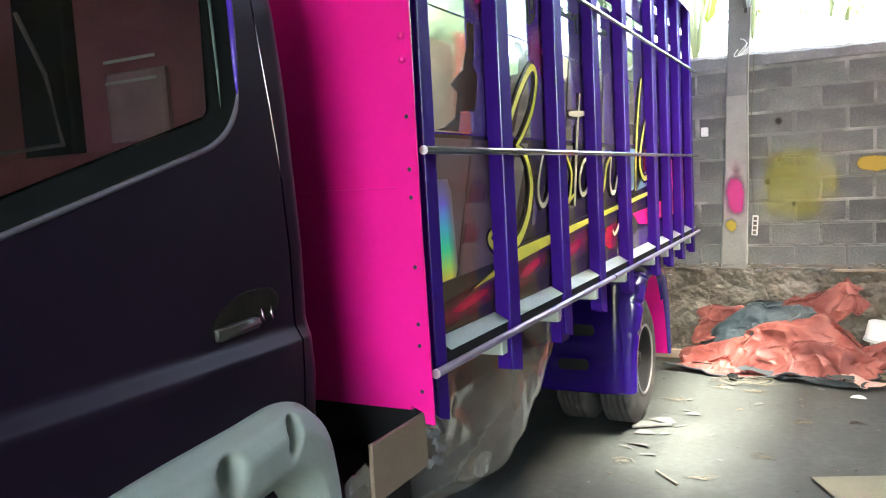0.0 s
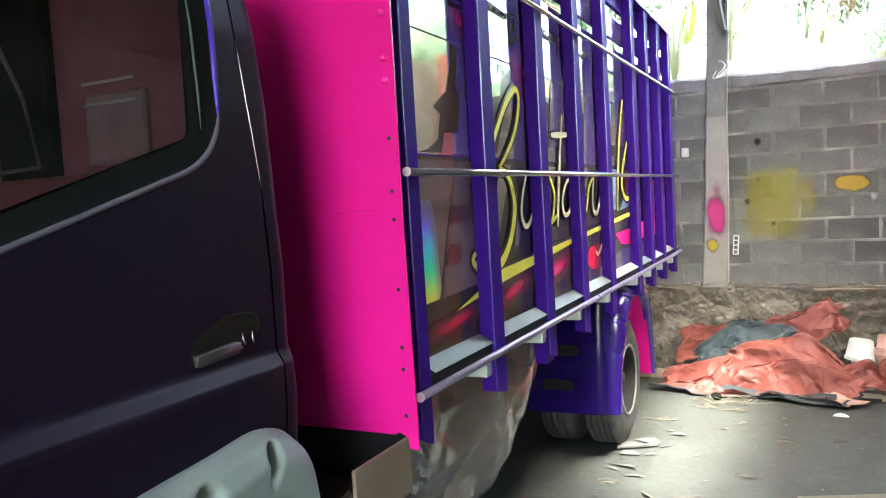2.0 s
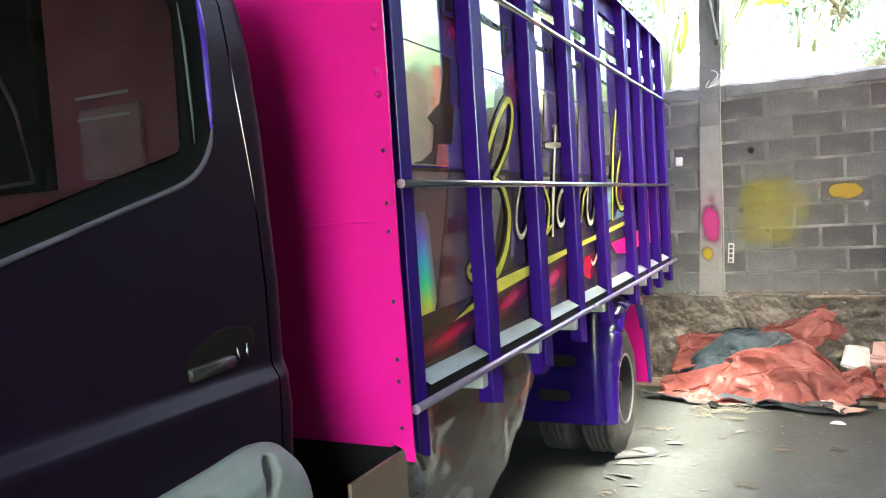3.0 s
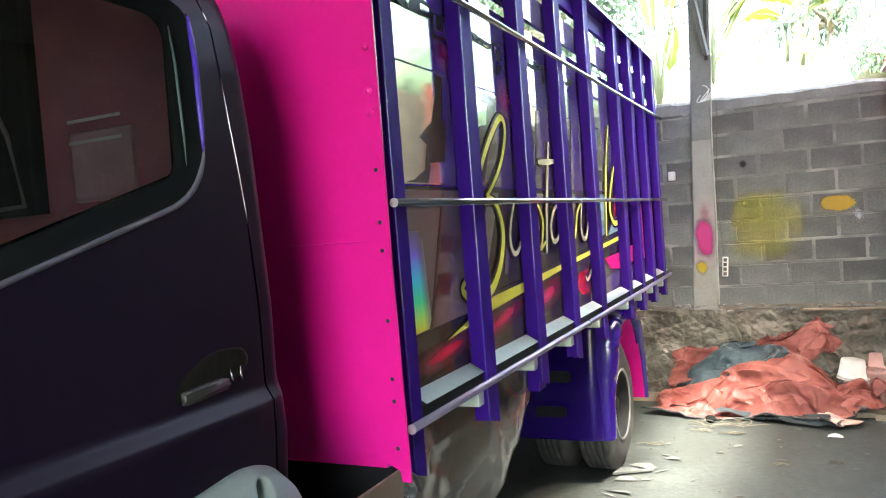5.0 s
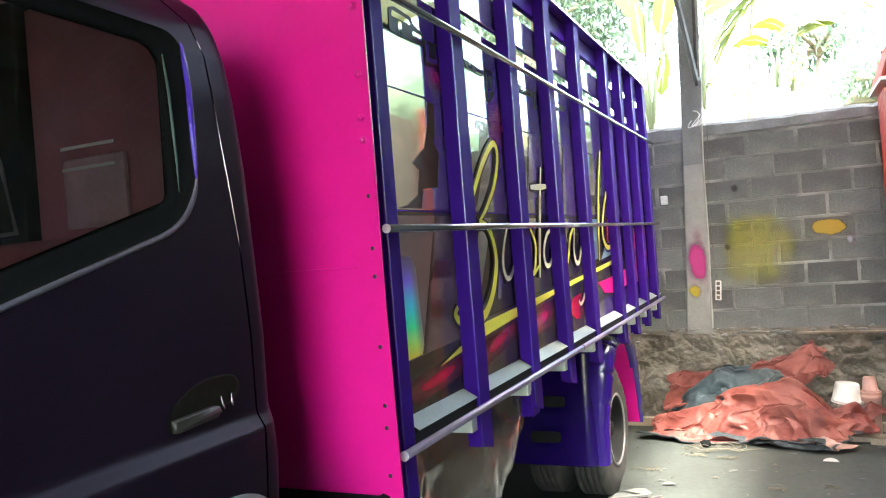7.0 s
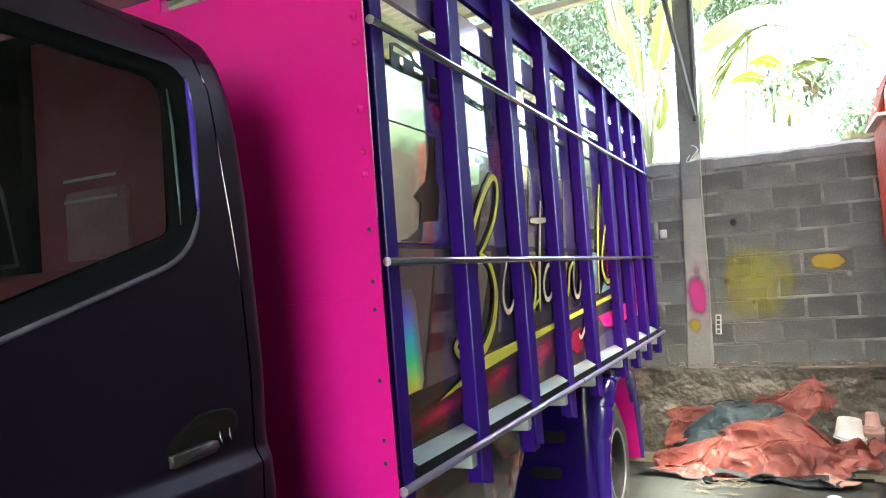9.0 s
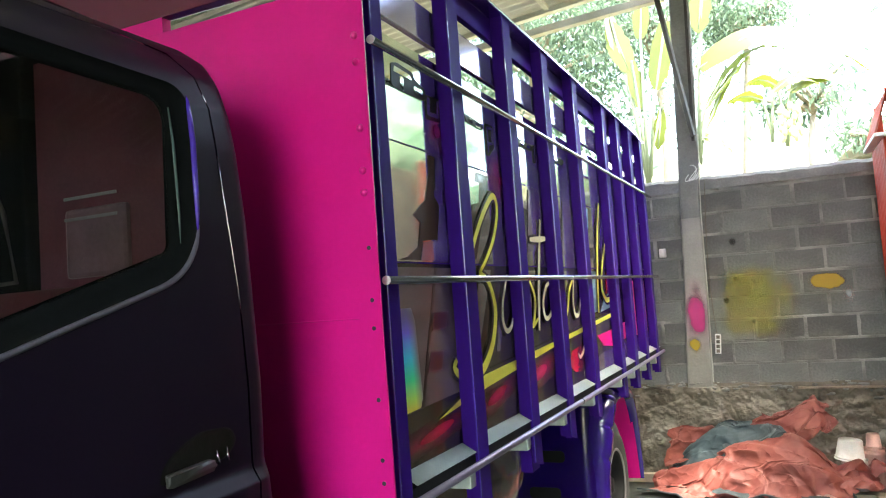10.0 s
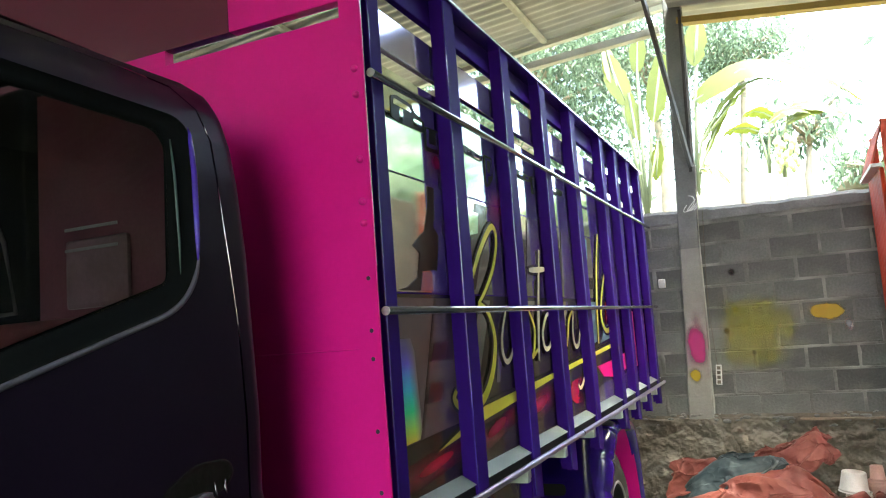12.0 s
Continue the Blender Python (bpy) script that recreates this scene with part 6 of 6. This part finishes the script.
o = part("rag", bm, M["rubber"], smooth=True)
o.location = (0.27, 4.36, 0.03)
tagged(o, "black crumpled rag on the floor", "rag")
for k in range(5):
    bm = bmesh.new()
    random.seed(50 + k)
    r0, p0 = random.uniform(0.06, 0.14), random.uniform(0, 6)
    pts = [(0.24 + 0.04 * k + r0 * 1.3 * math.cos(p0 + q * 0.4) + 0.012 * q * (k % 2), 4.24 + 0.02 * k + r0 * 0.7 * math.sin(p0 + q * 0.4), 0.012 + 0.02 * abs(math.sin(q * 0.7 + k))) for q in range(18)]
    sweep(bm, pts, 0.0028, 6)
    tagged(part("wire", bm, M["twig"], smooth=True), "tangled thin dark wire on the floor", "wire", "wire tangle")

for x, y, s, a in ((-0.11, 3.1, 0.11, 20), (-0.04, 3.2, 0.1, -15), (-0.1, 2.93, 0.09, 5)):
    scrap("paper_scrap", "flat grey torn board scrap by the tyre", M["paper"], x, y, torn(s, 0.7), 0.002, a, "scrap", 0.01, 0.1, 4)

# socket strip and small fittings on the wall
sk = part("socket_strip", boxed(-0.024, 0.024, -0.022, 0.0, -0.085, 0.085, 0.006), M["whiteplastic"])
sk.matrix_basis = pose(0.388, WY - 0.004, 1.165, 0, 4, 0)
tagged(sk, "off-white electric socket strip hung on the block wall", "socket")
for k in range(4):
    part("outlet", boxed(-0.014, 0.014, -0.0245, -0.0215, -0.075 + 0.04 * k, -0.046 + 0.04 * k, 0.001, 1), M["twig"], sk)
bm = bmesh.new()
sweep(bm, [(0.385 - 0.02 * math.sin(k * 0.4), WY - 0.012, 1.25 + 0.135 * k) for k in range(11)], 0.003, 6)
tagged(part("cable", bm, M["twig"], smooth=True), "thin dark cable hanging down to the socket strip", "cable")
bm = boxed(-0.03, 0.03, -0.04, 0, -0.04, 0.04, 0.012, 3)
o = part("fitting", bm, M["whiteplastic"], smooth=True)
o.location = (-0.005, WY - 0.002, 1.985)
tagged(o, "small white plastic fitting on the block wall", "fitting")
for k in range(4):
    bm = bmesh.new()
    random.seed(30 + k)
    pts = [(0.3 + 0.03 * k + 0.05 * math.sin(a * 1.3 + k), WY - 0.075 - 0.015 * k, 2.66 + 0.07 * math.cos(a + k * 0.6)) for a in [q * 0.35 for q in range(14)]]
    sweep(bm, pts, 0.0035, 6)
    tagged(part("wire_loop", bm, M["whiteplastic"], smooth=True), "loop of pale wire tied round the column", "wire", "wire loops")


# ---- outside: plants and distance ----
def banana_leaf(bm, base, direc, L, W, droop, seed, roll=0.0):
    """A long arched leaf with a midrib fold and torn, wavy edges."""
    d = Vector(direc).normalized()
    side = d.cross(Vector((0, 0, 1))).normalized()
    side = (Matrix.Rotation(radians(roll), 3, d) @ side).normalized()
    n = 18
    rows = []
    for i in range(n + 1):
        t = i / n
        p = Vector(base) + d * L * t + Vector((0, 0, -droop * L * t * t))
        w = W * (math.sin(math.pi * min(1, 0.06 + t * 0.94)) ** 0.55) * (1 if t < 0.97 else 0.3)
        w *= 1 + 0.2 * fbm(t * 6, seed)
        up = Vector((0, 0, 1))
        row = [p + side * w * s + up * (0.18 * w * abs(s)) - up * 0.35 * w * s * s + up * 0.03 * fbm(t * 9, s * 2, seed) for s in (-1, -0.5, 0, 0.5, 1)]
        rows.append([bm.verts.new(q) for q in row])
    for a, c in zip(rows, rows[1:]):
        for k in range(4):
            bm.faces.new((a[k], a[k + 1], c[k + 1], c[k]))


def banana(x, y, h, leaves, seed, fruit=False, scale=1.0):
    """A stem with leaves: each blade starts at (x, z) beside the stem, on a bowed stalk, with its own heading and droop."""
    random.seed(seed)
    pl = thing("banana_plant", "banana plant with long sunlit yellow green leaves behind the wall", "banana plant", "banana plants", (x, y, -0.06))
    bm = bmesh.new()
    sweep(bm, [(0.05 * math.sin(k + seed), 0.04 * math.cos(k), h * k / 5) for k in range(6)], [0.13 * scale, 0.115 * scale, 0.1 * scale, 0.085 * scale, 0.07 * scale, 0.05 * scale], 12)
    part("trunk", bm, M["stem"], pl, smooth=True)
    for k, (bx, bz, az, el, L, W, droop, dry, roll) in enumerate(leaves):
        a, e = radians(az), radians(el)
        dv = Vector((math.sin(a) * math.cos(e), math.cos(a) * math.cos(e), math.sin(e)))
        root, base = Vector((0, 0, h * 0.95)), Vector((bx - x, 0, bz + 0.06))
        bm = bmesh.new()
        banana_leaf(bm, base, dv, L, W, droop, seed + k, roll)
        part("leaf", bm, M["bananadry" if dry else "banana"], pl, smooth=True)
        bm = bmesh.new()
        pts = [root, root.lerp(base, 0.5) + Vector((-0.12 * (base.x - root.x), 0.02, 0.03)), base]
        for t in (0.3, 0.6, 0.9):
            pts.append(base + dv * L * t + Vector((0, 0, -droop * L * t * t - 0.01)))
        sweep(bm, pts, [0.026, 0.02, 0.016, 0.012, 0.008, 0.004], 8)
        part("leaf_stalk", bm, M["stem"], pl, smooth=True)
    if fruit:
        for k in range(26):
            bm = bmesh.new()
            a, z = k * 2.4, h * 0.8 - 0.018 * k
            bmesh.ops.create_uvsphere(bm, u_segments=8, v_segments=6, radius=0.05, matrix=Matrix.Translation((0.24 + 0.12 * math.cos(a), 0.12 * math.sin(a) - 0.1, z + h * 0.27)) @ Matrix.Diagonal((0.7, 0.7, 1.2, 1)))
            part("fruit", bm, M["fruit"], pl, smooth=True)
    return pl


def tree(x, y, h, r, n, seed, label, low=0.35, size=0.12):
    """A tapered trunk with limbs and a crown of many single leaves in loose clumps."""
    random.seed(seed)
    tr = thing("tree", label, "tree", "trees behind the wall", (x, y, -0.06))
    bm = bmesh.new()
    sweep(bm, [(0.1 * math.sin(k * 1.3 + seed), 0.1 * math.cos(k * 1.1), h * 0.8 * k / 6) for k in range(7)], [0.16, 0.14, 0.12, 0.1, 0.08, 0.06, 0.03], 10)
    tips = []
    for k in range(14):
        a, z0 = random.uniform(0, 6.28), h * random.uniform(low, 0.75)
        L = r * random.uniform(0.5, 1.0)
        p = Vector((0, 0, z0))
        q = p + Vector((math.cos(a) * L, math.sin(a) * L, L * random.uniform(0.1, 0.7)))
        mid = (p + q) / 2 + Vector((0, 0, 0.15 * L))
        sweep(bm, [p, mid, q], [0.05, 0.035, 0.012], 6)
        tips += [q, mid, (mid + q) / 2]
    part("trunk", bm, M["bark"], tr, smooth=True)
    verts, faces = [], []
    for k in range(n):
        c = random.choice(tips)
        o = Vector((random.gauss(0, 1), random.gauss(0, 1), random.gauss(0, 0.8))) * r * 0.22
        p = c + o
        d = Vector((random.gauss(0, 1), random.gauss(0, 1), random.gauss(-0.8, 0.6))).normalized()
        s = d.cross(Vector((random.gauss(0, 1), random.gauss(0, 1), random.gauss(0, 1)))).normalized()
        L = size * random.uniform(0.6, 1.4)
        i = len(verts)
        verts += [p, p + d * L * 0.5 + s * L * 0.17, p + d * L + Vector((0, 0, -0.2 * L)), p + d * L * 0.5 - s * L * 0.17]
        faces.append((i, i + 1, i + 2, i + 3))
    me = bpy.data.meshes.new("crown")
    me.from_pydata([tuple(v) for v in verts], [], faces)
    me.materials.append(M["leaf"])
    o = new("crown", me)
    o.parent = tr
    return tr


banana(0.18, 7.4, 3.3, [(0.26, 4.2, 90, 40, 2.35, 0.21, 0.83, 0, 62), (0.28, 3.69, 90, 62, 2.05, 0.05, 0.63, 0, 50), (0.28, 3.69, 92, 50, 0.85, 0.045, 0.12, 0, 50), (0.39, 5.2, 255, -80, 0.6, 0.13, 0.0, 0, 80), (0.24, 3.38, 90, 12, 0.32, 0.09, 0.9, 0, 60), (0.3, 3.5, 85, 66, 1.0, 0.06, 0.2, 0, 45)], 5, False, 0.6)
banana(-0.42, 7.4, 3.05, [(-0.37, 4.7, 75, 84, 0.5, 0.1, 0.0, 0, 75), (-0.72, 4.98, 90, -74, 0.72, 0.14, 0.0, 0, 75), (-0.72, 5.08, 85, -82, 0.5, 0.09, 0.05, 1, 60), (-0.5, 4.45, 80, -84, 0.62, 0.09, 0.0, 0, 80), (-0.06, 4.85, 270, -77, 0.85, 0.13, 0.0, 0, 75), (-0.2, 3.8, 280, -80, 0.5, 0.07, 0.0, 0, 70)], 3, False, 0.5)
banana(0.97, 9.2, 3.75, [(0.9, 4.1, 270, 40, 0.6, 0.09, 0.6, 0, 50), (1.05, 4.2, 80, 45, 0.8, 0.1, 0.7, 0, 50)], 7, True, 0.42)
banana(1.15, 9.4, 3.7, [(1.25, 4.2, 85, 40, 1.0, 0.13, 0.7, 0, 50), (1.3, 4.4, 92, 15, 0.7, 0.12, 0.6, 0, 50), (1.1, 4.3, 270, 50, 0.6, 0.1, 0.6, 0, 50)], 9, False, 0.4)
tree(-2.8, 11.0, 8.5, 2.8, 22000, 21, "leafy green tree behind the workshop wall", 0.55, size=0.11)
tree(-0.9, 12.6, 9.0, 2.4, 12000, 22, "leafy green tree behind the workshop wall", 0.66, size=0.11)
tree(-5.6, 12.5, 9.0, 3.4, 11000, 23, "leafy green tree behind the workshop wall", size=0.2)
tree(0.6, 13.2, 8.8, 1.0, 3000, 26, "tall leafy tree behind the banana plants", 0.7, 0.11)
tree(5.0, 9.8, 6.5, 2.2, 9000, 27, "leafy green tree mirrored in the glossy truck panels", 0.3, 0.2)
tree(7.6, 12.5, 8.0, 2.8, 9000, 28, "leafy green tree mirrored in the glossy truck panels", 0.3, 0.2)
tree(1.6, 11.2, 5.7, 0.75, 700, 24, "low leafy tree beyond the banana plants", 0.78, 0.15)
tree(2.6, 12.6, 5.2, 0.9, 900, 25, "low leafy tree beyond the banana plants", 0.72, 0.14)

hs = thing("house", "low pale house with a brown roof beyond the wall", "house", at=(4.1, 13.6, -0.06))
part("wall", boxed(-1.9, 3.0, -0.6, 2, 0, 3.7), M["column"], hs)
# long white wall, stretched past the far house to stand in for bright haze
hs2 = thing("house", "long white house far behind the plants, partly standing in for haze", "house", at=(0.2, 16.0, -0.06))
part("wall", boxed(-4.5, 5.5, 0, 3, 0, 4.0), M["whiteplastic"], hs2, "white wall")
bm = bmesh.new()
prism(bm, [(-4.8, 3.98), (-4.2, 4.5), (5.2, 4.5), (5.8, 3.98)], lambda a, b, d: Vector((a, -0.3 + d, b)), 3.6)
part("roof", bm, M["roof"], hs2, "pale zinc roof")
bm = bmesh.new()
prism(bm, [(-2.15, 3.68), (-1.6, 4.15), (3.2, 4.15), (3.4, 3.68)], lambda a, b, d: Vector((a, -0.9 + d, b)), 3.2)
part("roof", bm, M["card"], hs)

# ---- wall blocks ----
H, LB = BLOCK_H, BLOCK_L
def block_mesh(l):
    bm = boxed(-l / 2, l / 2, 0, 0.09, -H / 2 + 0.008, H / 2 - 0.008, 0.006, 1)
    me = bpy.data.meshes.new("block")
    bm.to_mesh(me)
    bm.free()
    me.materials.append(M["block"])
    return me
full = block_mesh(LB - 0.018)
random.seed(5)
for r in range(-1, 9):
    z = ROW_Z - H * (r - 1)
    if z > 2.5:
        continue
    x = (JOINT_X if r % 2 else JOINT_X + LB / 2) + LB / 2 - LB * 9
    while x < 4.2:
        o = new("block", full)
        o.parent = wall
        o.location = (x + random.uniform(-0.006, 0.006), WY + random.uniform(-0.003, 0.003), z + random.uniform(-0.003, 0.003))
        o.rotation_euler = (0, random.uniform(-0.006, 0.006), 0)
        x += LB
